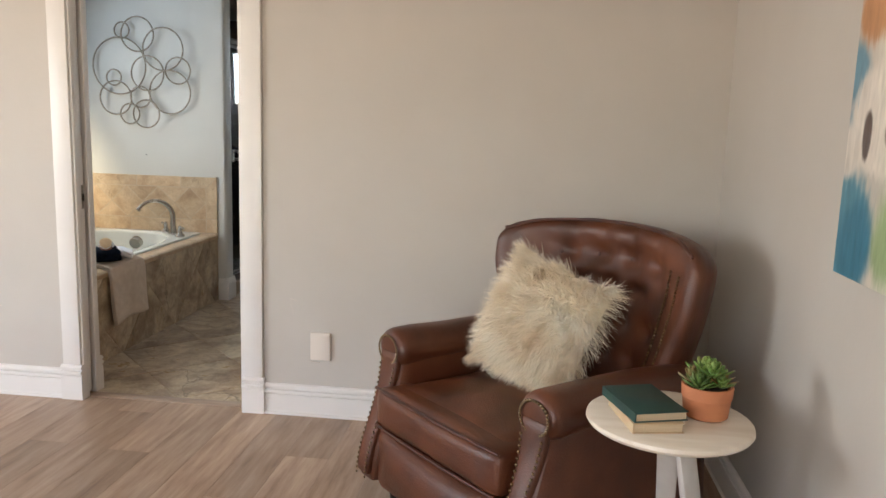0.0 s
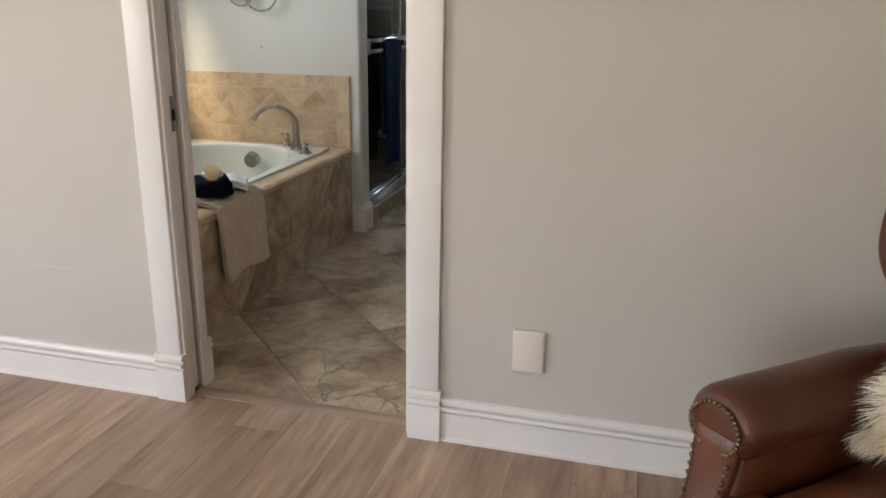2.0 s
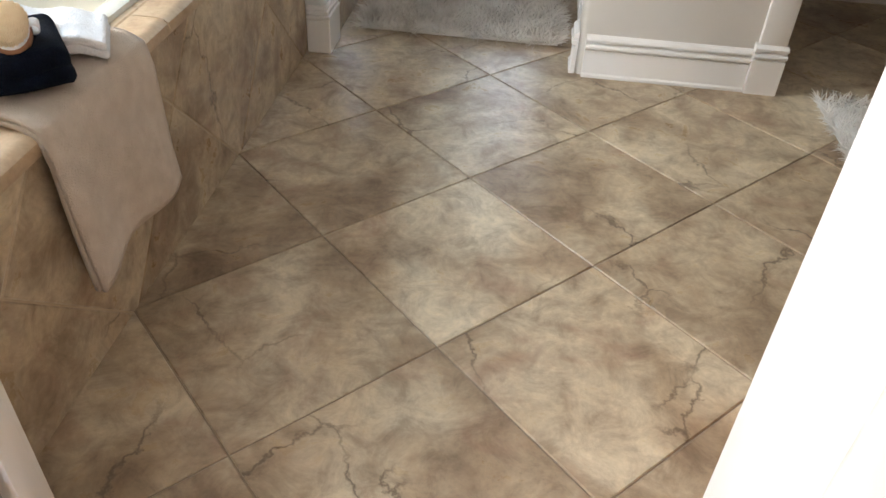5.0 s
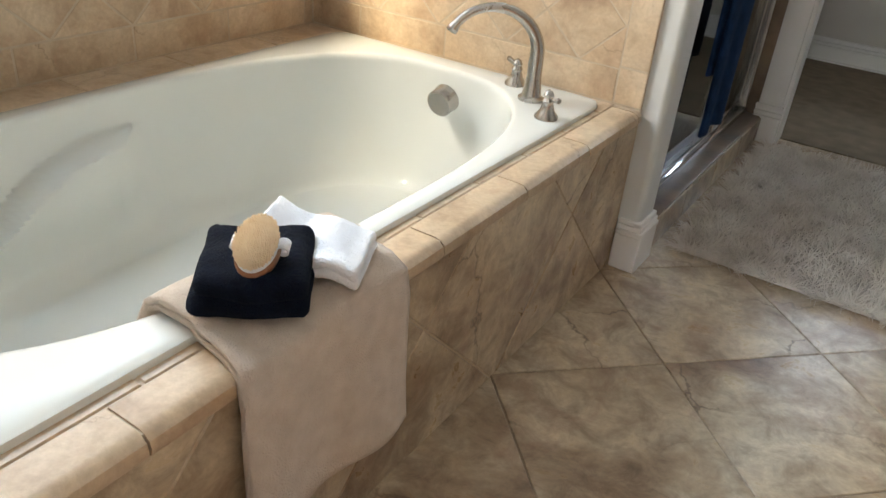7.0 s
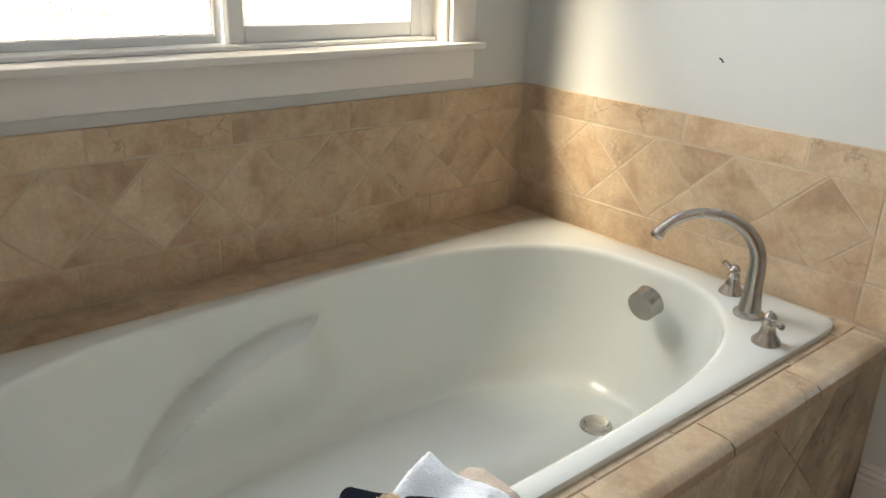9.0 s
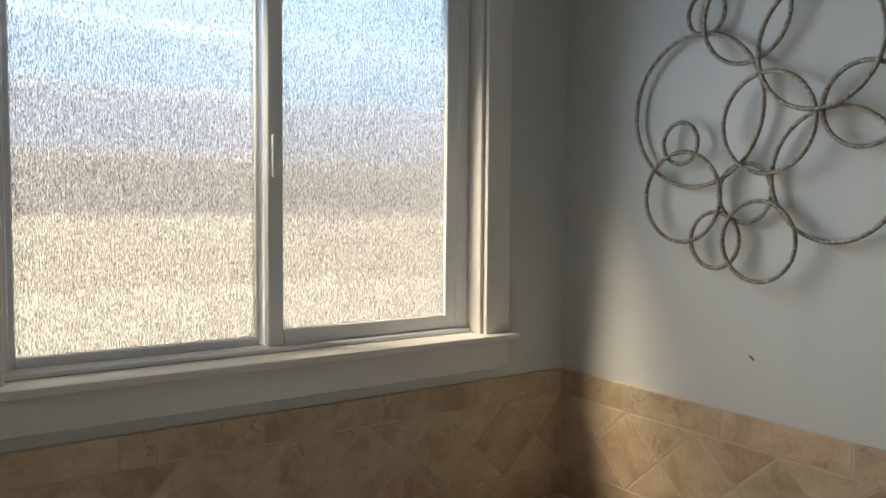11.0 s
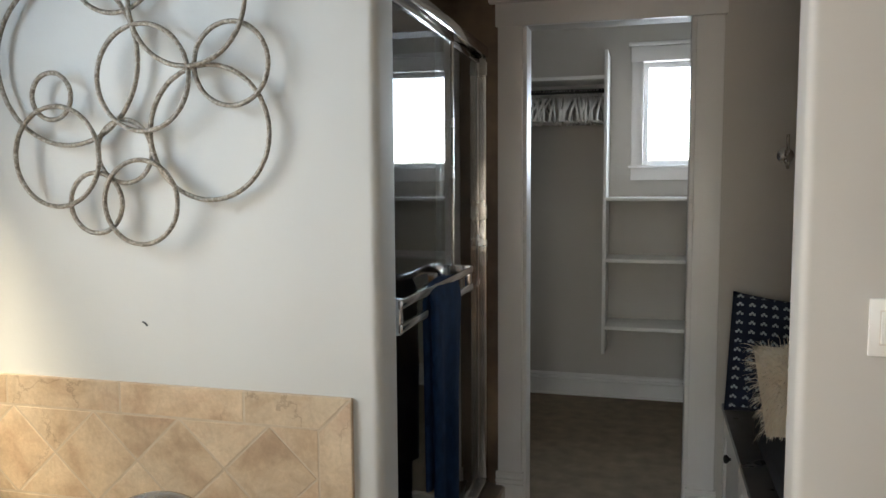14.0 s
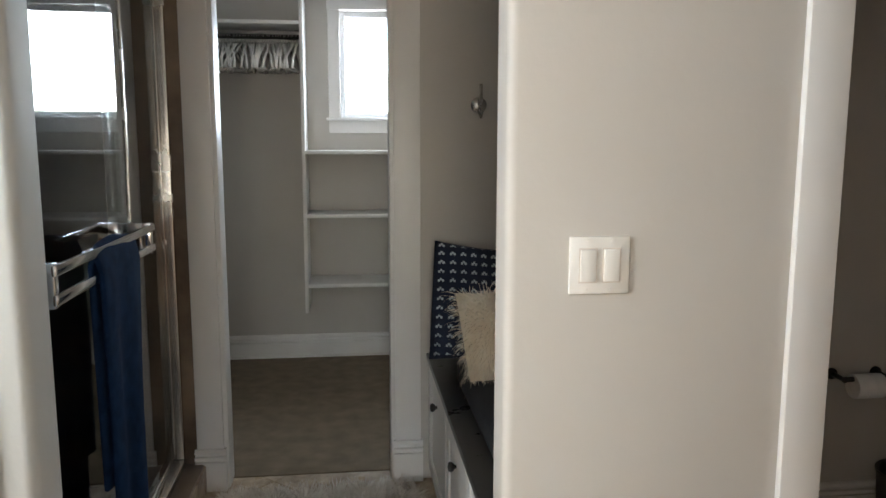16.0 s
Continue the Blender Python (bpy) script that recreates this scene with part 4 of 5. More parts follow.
for k in range(620):
    # tufts set in a spiral pattern over an oval
    a, r = k * 2.39996, math.sqrt((k + 0.5) / 620)
    p = Vector((0.028 * r * math.cos(a), 0.045 * r * math.sin(a), 0.014))
    q = p + Vector((p.x * 0.12 + rnd.uniform(-1, 1) * 0.0006, p.y * 0.1 + rnd.uniform(-1, 1) * 0.0006, 0.019 - 0.004 * r * r + rnd.uniform(-1, 1) * 0.0008))
    lo = [bm.verts.new(p + Vector((0.0014 * math.cos(t), 0.0014 * math.sin(t), 0))) for t in (0, 1.26, 2.51, 3.77, 5.03)]
    hi = [bm.verts.new(q + Vector((0.0012 * math.cos(t), 0.0012 * math.sin(t), 0))) for t in (0, 1.26, 2.51, 3.77, 5.03)]
    for i in range(5):
        bm.faces.new((lo[i], lo[(i + 1) % 5], hi[(i + 1) % 5], hi[i]))
    tip = bm.verts.new(q + Vector((0, 0, 0.0012)))
    for i in range(5):
        bm.faces.new((hi[i], hi[(i + 1) % 5], tip))
tagged(part("bristles", bm, "bristle", bru, "pale tan natural bristles", local=True), kind="stuff")
for s_ in (-1, 1):
    bm = sheet(bmesh.new(), lambda u, v: (s_ * (0.034 + 0.008 * math.cos(u * 2 * math.pi)), (v - 0.5) * 0.02 + 0.012, 0.003 + 0.008 * math.sin(u * 2 * math.pi)), 20, 3, 0.0016)
    part("strap_loop", bm, "towel_white", bru, "white cotton strap loop", local=True, smooth="all")

# ---- ring wall art ----
art = thing("ring_wall_art", (-1.4, 1.97, 1.64), "wall sculpture of interlocking champagne metal rings", "wall art")
RINGS = [(-1.55, 1.933, 0.0555), (-1.43, 1.907, 0.1205), (-1.238, 1.805, 0.1490), (-1.577, 1.685, 0.1995), (-1.133, 1.658, 0.0925), (-1.357, 1.635, 0.1215),
         (-1.199, 1.507, 0.1525), (-1.616, 1.602, 0.0555), (-1.602, 1.458, 0.1195), (-1.424, 1.468, 0.0740), (-1.502, 1.347, 0.0720), (-1.374, 1.349, 0.0985)]
for k, (x, z, r) in enumerate(RINGS):
    y = 1.957 - 0.008 * (k % 3) + 0.004
    n_ = 72
    pts = [(x + (r + 0.0012 * noise.noise((i * 0.9, k, 0))) * math.cos(2 * math.pi * i / n_), y, z + r * math.sin(2 * math.pi * i / n_)) for i in range(n_)]
    part("ring", tube(bmesh.new(), pts, 0.0057, 8, closed=True), "ring", art, smooth="all")

# ---- shower ----
sh = thing("shower_enclosure", (-0.87, 2.8, 0), "shower with chrome framed glass doors and double towel bar", "shower", kind="")
SX = -0.9
part("header_rail", block(SX - 0.035, SX + 0.03, 2.112, 3.51, 1.885, 1.93, bev=0.008), "chrome", sh)
part("bottom_track", block(SX - 0.03, SX + 0.03, 2.112, 3.51, 0.112, 0.135, bev=0.004), "chrome", sh)
for y0, y1 in ((2.112, 2.135), (3.485, 3.51)):
    part("side_rail", block(SX - 0.025, SX + 0.025, y0, y1, 0.135, 1.885, bev=0.004), "nickel", sh)
for y0, y1, x in ((2.135, 2.98, SX + 0.012), (2.86, 3.485, SX - 0.012)):
    d = part("glass_door", block(x - 0.003, x + 0.003, y0, y1, 0.135, 1.885), "shower_glass", sh, "clear shower door glass", smooth=0)
    for z0, z1 in ((0.135, 0.16), (1.86, 1.885)):
        part("door_rail", block(x - 0.008, x + 0.008, y0, y1, z0, z1, bev=0.002), "chrome", d)
    for yy in (y0 + 0.008, y1 - 0.008):
        part("door_stile", block(x - 0.008, x + 0.008, yy - 0.008, yy + 0.008, 0.16, 1.86, bev=0.002), "nickel", d)
for z in (1.092, 1.033):
    part("towel_bar", block(SX + 0.084, SX + 0.096, 2.155, 2.93, z - 0.012, z + 0.012, bev=0.005), "chrome", sh)
for y in (2.17, 2.915):
    part("bar_bracket", block(SX + 0.015, SX + 0.09, y - 0.012, y + 0.012, 1.015, 1.107, bev=0.004), "chrome", sh)
bt = thing("blue_towel", (SX + 0.09, 2.6, 0.7), "dark blue towel folded over the shower bar", "towel")


def hang_blue(u, v):
    s = u * 2 - 1
    x = SX + 0.09 + (0.017 if s > 0 else -0.017) * min(1, abs(s) * 12)
    z = 1.112 - abs(s) * (0.8 if s > 0 else 0.6)
    y = 2.4 + 0.32 * v * (1 - 0.12 * abs(s)) + 0.02 * abs(s)
    return (x + 0.01 * math.sin(v * 11) * min(1, abs(s) * 2), y, z + 0.008 * math.sin(v * 5))


part("cloth", sheet(bmesh.new(), hang_blue, 48, 24, 0.01), "towel_blue", bt, smooth="all")
curb = setting("shower_curb", block(-0.936, -0.803, 2.112, 3.51, 0, 0.112, bev=0.008), "shower_tile", "stone tiled shower curb", "curb")
setting("shower_floor", block(-2.09, -0.936, 2.112, 3.51, 0, 0.03), "shower_tile", "brown tiled shower floor", "floor")
setting("shower_lining", box(box(block(-2.09, -2.075, 2.112, 3.51, 0.03, 2.2), -2.075, -0.84, 2.112, 2.124, 0.03, 2.2), -2.075, -0.82, 3.498, 3.51, 0.03, 2.2), "shower_tile", "brown stone tile lining of the shower", "wall")

# ---- armchair ----
ch = thing("leather_armchair", (1.377, -0.614, 0), "brown leather recliner armchair with rolled arms and nailhead trim", "armchair", turn=-47)
L = dict(local=True, smooth="all")


def sweep_front(v):
    """Arm fronts lean forward towards the floor."""
    if v.co.y < -0.1:
        v.co.y -= 0.1 * smooth01((0.52 - v.co.z) / 0.4) * smooth01((-0.1 - v.co.y) / 0.25)


bm = bmesh.new()
soft(bm, (0, -0.04, 0.245), (0.6, 0.7, 0.24), 0.03, 6)
part("seat_frame", bm, "leather", ch, **L)
bm = bmesh.new()
for v in soft(bm, (-0.005, -0.12, 0.37), (0.575, 0.68, 0.15), 0.04, 16, (0.0, 0.015, 0.03)):
    v.co.z += 0.007 * noise.noise(v.co * 9)
for v in soft(bm, (-0.02, -0.43, 0.366), (0.66, 0.15, 0.142), 0.035, 12, (0.0, 0.014, 0.008)):
    v.co.z += 0.005 * noise.noise(v.co * 9)
part("seat_cushion", bm, "leather", ch, **L)
for z in (0.432, 0.3):
    part("seat_piping", tube(bmesh.new(), [(-0.345 + 0.65 * k / 12, -0.498 - 0.01 * math.sin(math.pi * k / 12), z) for k in range(13)], 0.005, 8), "leather_dark", ch, **L)
bm = bmesh.new()
for v in soft(bm, (0, -0.455, 0.185), (0.68, 0.1, 0.22), 0.04, 12, (0, 0.035, 0)):
    v.co.y += 0.005 * noise.noise(v.co * 8)
part("footrest_panel", bm, "leather", ch, **L)
for s in (-1, 1):
    bm = bmesh.new()
    for v in soft(bm, (s * 0.365, -0.06, 0.33), (0.12, 0.72, 0.48), 0.03, 12, (0.008, 0, 0)):
        v.co.x += s * 0.012 * smooth01((0.3 - v.co.z) / 0.25)
        sweep_front(v)
    arm = part("arm", bm, "leather", ch, **L)
    bm = bmesh.new()
    prof = [(0.012, -0.432), (0.05, -0.432), (0.068, -0.425), (0.078, -0.41)] + [(0.082 - 0.006 * k / 12, -0.395 + 0.7 * k / 12) for k in range(13)] + [(0.05, 0.325), (0.01, 0.33)]
    lathe(bm, prof, (0, 0, 0), 32, "y")
    for v in bm.verts:
        v.co.x = v.co.x * 0.98 + s * 0.37 + 0.003 * noise.noise(v.co * 12)
        v.co.z = v.co.z * 0.86 + 0.552 - 0.025 * smooth01((v.co.y + 0.1) / 0.4) + 0.004 * noise.noise(v.co * 10)
    part("arm_roll", bm, "leather", arm, **L)
    bm = bmesh.new()
    for v in soft(bm, (s * 0.368, -0.424, 0.335), (0.098, 0.028, 0.42), 0.012, 12, (0, 0.004, 0)):
        v.co.x = s * 0.368 + (v.co.x - s * 0.368) * (0.72 + 0.35 * smooth01((v.co.z - 0.3) / 0.25))
        sweep_front(v)
    part("arm_front", bm, "leather", arm, **L)
    bm = bmesh.new()
    pts = []
    for k in range(28):
        a = radians(-60 + 300 * k / 27) if s > 0 else radians(240 - 300 * k / 27)
        pts.append(Vector((s * 0.37 + 0.056 * math.cos(a), -0.438, 0.55 + 0.048 * math.sin(a))))
    for k in range(1, 24):
        z = 0.51 - 0.017 * k
        y = -0.441 - 0.1 * smooth01((0.52 - z) / 0.4)
        w = 0.046 * (0.72 + 0.35 * smooth01((z - 0.3) / 0.25)) - 0.006
        pts += [Vector((s * 0.368 + w, y, z)), Vector((s * 0.368 - w, y, z))]
    for p in pts:
        bmesh.ops.create_icosphere(bm, subdivisions=1, radius=0.0058, matrix=Matrix.Translation(p) @ Matrix.Diagonal((1, 0.6, 1, 1)))
    tagged(part("nailhead_trim", bm, "nail", arm, "antique brass nailhead trim", **L), kind="stuff")
bm = bmesh.new()
TUFTS = [(x, z) for z, xs in ((0.16, (-0.13, 0.0, 0.13)), (0.28, (-0.2, -0.065, 0.065, 0.2)), (0.40, (-0.13, 0.0, 0.13)), (0.50, (-0.2, -0.065, 0.065, 0.2))) for x in xs]
back_m = Matrix.Translation((0, 0.215, 0.385)) @ pose(0, 0, 0, -11, 0, 0)


def back_shape(p):
    x, y, z = p
    t = smooth01((z - 0.02) / 0.5)
    x = x * (0.86 + 0.32 * t) - 0.025 * t
    if y < 0.06:
        for tx, tz in TUFTS:
            y += 0.03 * math.exp(-(math.hypot(x - tx, z - tz) / 0.028) ** 2)
        # shallow pleats between the buttons
        y += 0.008 * (abs(math.sin((x / 0.13 + z / 0.24) * math.pi)) ** 0.5 + abs(math.sin((x / 0.13 - z / 0.24) * math.pi)) ** 0.5 - 1.4) * -1 * (1 - smooth01((abs(x) - 0.2) / 0.08)) * t
        y += 0.005 * noise.noise(Vector((x * 9, z * 9, 0)))
    y -= 0.15 * (abs(x) / 0.4) ** 2.2
    z -= 0.06 * (x / 0.4) ** 2 * t
    y -= 0.035 * smooth01((z - 0.5) / 0.12)
    return Vector((x, y, z))


for v in soft(bm, (0, 0.07, 0.315), (0.77, 0.17, 0.63), 0.075, 40, (0, 0.012, 0)):
    v.co = back_shape(v.co)
bm.transform(back_m)
back = part("backrest", bm, "leather", ch, **L)
for x, z in TUFTS:
    q = back_shape((x / (0.8 + 0.3 * smooth01((z - 0.02) / 0.5)), -0.018, z))
    b_ = bmesh.new()
    bmesh.ops.create_icosphere(b_, subdivisions=2, radius=0.01, matrix=back_m @ Matrix.Translation(q) @ Matrix.Diagonal((1, 0.5, 1, 1)))
    part("tuft_button", b_, "leather_dark", back, **L)
bm = bmesh.new()
tube(bm, [back_m @ (back_shape((-0.35 + 0.7 * k / 40, 0.0, 0.6 - 0.02 * smooth01((abs(k - 20) - 15) / 5))) + Vector((0, 0, 0.02))) for k in range(41)], 0.006, 8)
part("back_piping", bm, "leather_dark", back, **L)
bm = bmesh.new()
for s in (-1, 1):
    for off in (0.268, 0.312):
        for k in range(34):
            q = back_shape((s * off, -0.027 + (0.006 if off > 0.3 else 0), 0.09 + 0.44 * k / 34))
            bmesh.ops.create_icosphere(bm, subdivisions=1, radius=0.005, matrix=Matrix.Translation(back_m @ q))
tagged(part("back_nailhead_trim", bm, "nail", back, "antique brass nailhead rows", **L), kind="stuff")
for x, y in ((-0.33, -0.42), (0.33, -0.42), (-0.29, 0.28), (0.29, 0.28)):
    part("leg", lathe(bmesh.new(), [(0.018, 0), (0.02, 0.03), (0.028, 0.07), (0.03, 0.13)], (x, y, 0), 14), "black", ch, **L)


# ---- fur ----
def strands(points, length, width, droop, seed, curl=0.5):
    """points: (place, outward way); each strand is a thin tapering curved blade."""
    r = random.Random(seed)
    vs, fs = [], []
    for p, n_ in points:
        l = length * r.uniform(0.6, 1.25)
        d = (Vector(n_) + Vector((r.uniform(-1, 1), r.uniform(-1, 1), r.uniform(-1, 1))) * curl).normalized()
        side = d.cross(Vector((r.uniform(-1, 1), r.uniform(-1, 1), r.uniform(-1, 1)))).normalized() * width
        q, k0 = Vector(p), len(vs)
        for s, w in ((0, 1.0), (0.4, 0.9), (0.75, 0.6)):
            vs += [q - side * w, q + side * w]
            d = (d + Vector(droop) * 0.5 + Vector((r.uniform(-1, 1), r.uniform(-1, 1), r.uniform(-1, 1))) * 0.22).normalized()
            q = q + d * l * 0.36
        vs.append(q)
        fs += [(k0, k0 + 1, k0 + 3, k0 + 2), (k0 + 2, k0 + 3, k0 + 5, k0 + 4), (k0 + 4, k0 + 5, k0 + 6)]
    return vs, fs


def fur_part(name, vs, fs, mat, parent, label, local=True):
    me = bpy.data.meshes.new(name)
    if not local:
        inv = HOME[parent].inverted()
        vs = [inv @ v for v in vs]
    me.from_pydata([tuple(v) for v in vs], [], fs)
    me.materials.append(M[mat])
    ob = new(name, me)
    ob.parent = parent
    HOME[ob] = HOME[parent]
    return tagged(ob, label, kind="stuff")


pil = thing("fur_pillow", (1.345, -0.585, 0.655), "cream long-haired fur cushion on the leather armchair", "pillow", turn=-42)
pil.matrix_world = HOME[pil] = pose(1.33, -0.6, 0.665) @ pose(0, 0, 0, 0, 0, -38) @ pose(0, 0, 0, -24, 0, 0) @ pose(0, 0, 0, 0, 11, 0)


def cushion_at(u, v, side, s=0.2, fat=0.075):
    e = (1 - abs(u) ** 3.2) * (1 - abs(v) ** 3.2)
    k = 1 - 0.06 * (1 - u * u) * (abs(v) > 0.9) - 0.0
    return Vector((u * s * k, side * fat * max(e, 0) ** 0.6, v * s * k))


bm = bmesh.new()
for side in (-1, 1):
    sheet(bm, lambda a, b: cushion_at(2 * a - 1, 2 * b - 1, side), 20, 20)
bmesh.ops.remove_doubles(bm, verts=bm.verts, dist=0.0005)
part("cushion", bm, "fur", pil, **L)
rnd = random.Random(11)
pts = []
for i in range(15000):
    u, v = rnd.uniform(-1, 1), rnd.uniform(-1, 1)
    if i % 4 == 0:
        u = math.copysign(1 - 0.1 * rnd.random(), u) if rnd.random() < 0.5 else u
        v = math.copysign(1 - 0.1 * rnd.random(), v) if rnd.random() < 0.5 else v
    side = -1 if rnd.random() < 0.82 else 1
    p = cushion_at(u, v, side)
    clump = Vector((noise.noise((u * 4, v * 4, 1)), 0, noise.noise((u * 4, v * 4, 7))))
    pts.append((p, Vector((0.75 * u, side * 0.75, 0.75 * v - 0.1)) + clump * 1.3))
vs, fs = strands(pts, 0.06, 0.0011, (0, 0, -0.4), 3, 0.24)
fur_part("fur", vs, fs, "fur", pil, "cream long fur strands")


def shag_rug(name, x0, x1, y0, y1, mat, label, count, seed, turn=0.0, length=0.036):
    r = thing(name, ((x0 + x1) / 2, (y0 + y1) / 2, 0), label, "rug", turn=turn)
    w, d = (x1 - x0) / 2, (y1 - y0) / 2
    bm = bmesh.new()
    for v in soft(bm, (0, 0, 0.007), (2 * w, 2 * d, 0.014), 0.006, 14):
        v.co.xy *= 1 + 0.012 * noise.noise(v.co * 6)
    part("backing", bm, mat, r, **L)
    q = random.Random(seed)
    pts = []
    for i in range(count):
        u, v = q.uniform(-1, 1), q.uniform(-1, 1)
        if i % 7 == 0:
            if q.random() < 0.5:
                u = math.copysign(1, u)
            else:
                v = math.copysign(1, v)
        c = Vector((noise.noise((u * 6 * w * 3, v * 6 * d * 3, seed)), noise.noise((u * 6 * w * 3, v * 6 * d * 3, seed + 9)), 0))
        pts.append((Vector((u * w, v * d, 0.012)), Vector((0.7 * u * (abs(u) > 0.95), 0.7 * v * (abs(v) > 0.95), 0.8)) + c * 1.6))
    vs, fs = strands(pts, length, 0.0017, (0, 0, -0.35), seed, 0.4)
    for v in vs:
        v.z = max(v.z, 0.004)
    fur_part("pile", vs, fs, mat, r, "long shaggy pile")
    return r


shag_rug("grey_shag_rug", -0.73, 0.0, 2.21, 3.4, "rug", "grey-beige shaggy bath rug on stone tiles", 17000, 21, length=0.05)
shag_rug("white_shag_rug", 0.85, 1.85, 1.0, 1.95, "white_rug", "white shaggy bath rug before the vanity", 12000, 22)

# ---- side table with books and plant ----
TC = (1.648, -1.26, 0.0)
tab = thing("side_table", TC, "round whitewashed side table on slim pale legs", "table")
bm = lathe(bmesh.new(), [(0.001, 0.588), (0.19, 0.588), (0.202, 0.592), (0.207, 0.6), (0.205, 0.608), (0.198, 0.612), (0.001, 0.612)], TC, 64)
part("tabletop", bm, "table_top", tab)
for ang in (308, 75, 40):
    # flat blades leaning outward
    d, cross = Vector((math.cos(radians(ang)), math.sin(radians(ang)), 0)), Vector((-math.sin(radians(ang)), math.cos(radians(ang)), 0))
    a, b = Vector(TC) + d * 0.05 + Vector((0, 0, 0.588)), Vector(TC) + d * 0.2
    bm = bmesh.new()
    rows = [[bm.verts.new(p + cross * (x * w) + d * y) for x, y in ((-1, -0.008), (1, -0.008), (1, 0.008), (-1, 0.008))] for p, w in ((a, 0.03), (a.lerp(b, 0.5), 0.024), (b, 0.018))]
    for p, q in zip(rows, rows[1:]):
        for i in range(4):
            bm.faces.new((p[i], p[(i + 1) % 4], q[(i + 1) % 4], q[i]))
    bm.faces.new(rows[0])
    bm.faces.new(rows[-1])
    bmesh.ops.bevel(bm, geom=[e for e in bm.edges if abs(e.verts[0].co.z - e.verts[1].co.z) > 0.1], offset=0.004, segments=2, affect="EDGES", profile=0.5)
    part("leg", bm, "table_leg", tab)
part("leg_hub", lathe(bmesh.new(), [(0.09, 0.578), (0.09, 0.588)], TC, 24), "table_leg", tab)


def book(name, at, size, turn, cover, label):
    w, d, h = size
    b = thing(name, at, label, "book", turn=turn)
    for z0, z1 in ((0, 0.003), (h - 0.003, h)):
        part("cover", block(-w / 2, w / 2, -d / 2, d / 2, z0, z1, bev=0.001, seg=1), cover, b, **L)
    part("spine", block(-w / 2 - 0.003, -w / 2 + 0.001, -d / 2, d / 2, 0, h, bev=0.0012), cover, b, local=True)
    part("page_block", block(-w / 2 + 0.001, w / 2 - 0.004, -d / 2 + 0.004, d / 2 - 0.004, 0.003, h - 0.003), "paper", b, local=True, smooth=0)
    return b


book_low = book("tan_book", (1.585, -1.292, 0.6125), (0.125, 0.19, 0.026), 12, "book_tan", "tan clothbound book under a green book")
book_high = book("green_book", (1.581, -1.28, 0.639), (0.135, 0.2, 0.024), 18, "book_green", "dark green clothbound book on a tan book")
pot = thing("succulent_pot", (1.742, -1.235, 0.6125), "potted succulents in a terracotta bowl on the table", "plant")
PO = (1.742, -1.235, 0.6125)
part("pot", lathe(bmesh.new(), [(0.05, 0), (0.055, 0.004), (0.06, 0.05), (0.062, 0.052), (0.064, 0.08), (0.062, 0.083), (0.057, 0.083), (0.055, 0.068), (0.001, 0.068)], PO, 40), "terracotta", pot)
part("soil", lathe(bmesh.new(), [(0.054, 0.066), (0.05, 0.073), (0.001, 0.076)], PO, 24), "soil", pot)
rnd = random.Random(8)
for cx, cy, cz, size, n_leaf, mat in ((-0.028, -0.028, 0.078, 0.048, 26, "leaf"), (0.03, -0.02, 0.08, 0.036, 20, "leaf"), (0.0, 0.025, 0.095, 0.062, 30, "leaf"), (-0.036, 0.018, 0.082, 0.042, 20, "leaf_red"), (0.038, 0.02, 0.078, 0.04, 18, "leaf_red"), (0.012, 0.0, 0.1, 0.05, 22, "leaf")):
    bm = bmesh.new()
    for k in range(n_leaf):
        a, t = k * 2.39996, k / n_leaf
        elev = radians(12 + 68 * t + rnd.uniform(-6, 6))
        l, w = size * (1.05 - 0.45 * t) * rnd.uniform(0.85, 1.1), size * 0.17
        d = Vector((math.cos(a) * math.cos(elev), math.sin(a) * math.cos(elev), math.sin(elev)))
        sd = Vector((-math.sin(a), math.cos(a), 0))
        up = sd.cross(d) * -1
        o = Vector(PO) + Vector((cx, cy, cz + 0.012 * t))
        rows = []
        for s, ww, th in ((0.05, 0.35, 0.3), (0.4, 0.85, 0.42), (0.72, 1.0, 0.36), (0.92, 0.5, 0.2)):
            c = o + d * l * s + up * (0.12 * l * s * s)
            rows.append([bm.verts.new(c + sd * w * ww), bm.verts.new(c + up * w * th), bm.verts.new(c - sd * w * ww), bm.verts.new(c - up * w * th)])
        tip = bm.verts.new(o + d * l + up * 0.14 * l)
        for p, q in zip(rows, rows[1:]):
            for i in range(4):
                bm.faces.new((p[i], p[(i + 1) % 4], q[(i + 1) % 4], q[i]))
        for i in range(4):
            bm.faces.new((rows[-1][i], rows[-1][(i + 1) % 4], tip))
    tagged(part("rosette", bm, mat, pot, smooth="all"), kind="stuff")

# the chair and table stand together in the corner, set in place and at their size as one group
CORNER = Matrix.Translation((1.388, -3.311, 0)) @ pose(0, 0, 0, 0, 0, -0.27) @ Matrix.Scale(1.011, 4) @ Matrix.Translation((-1.263, 3.096, 0))
for ob in (ch, pil, tab, book_low, book_high, pot):
    ob.matrix_world = CORNER @ ob.matrix_world

# ---- painting on the bedroom wall ----
pa = thing("canvas_painting", (2.172, -1.744, 1.403), "unframed abstract canvas in teal, cream and orange", "painting")
part("canvas", block(2.155, 2.185, -2.24, -1.424, 1.011, 1.96, bev=0.004), "canvas", pa)

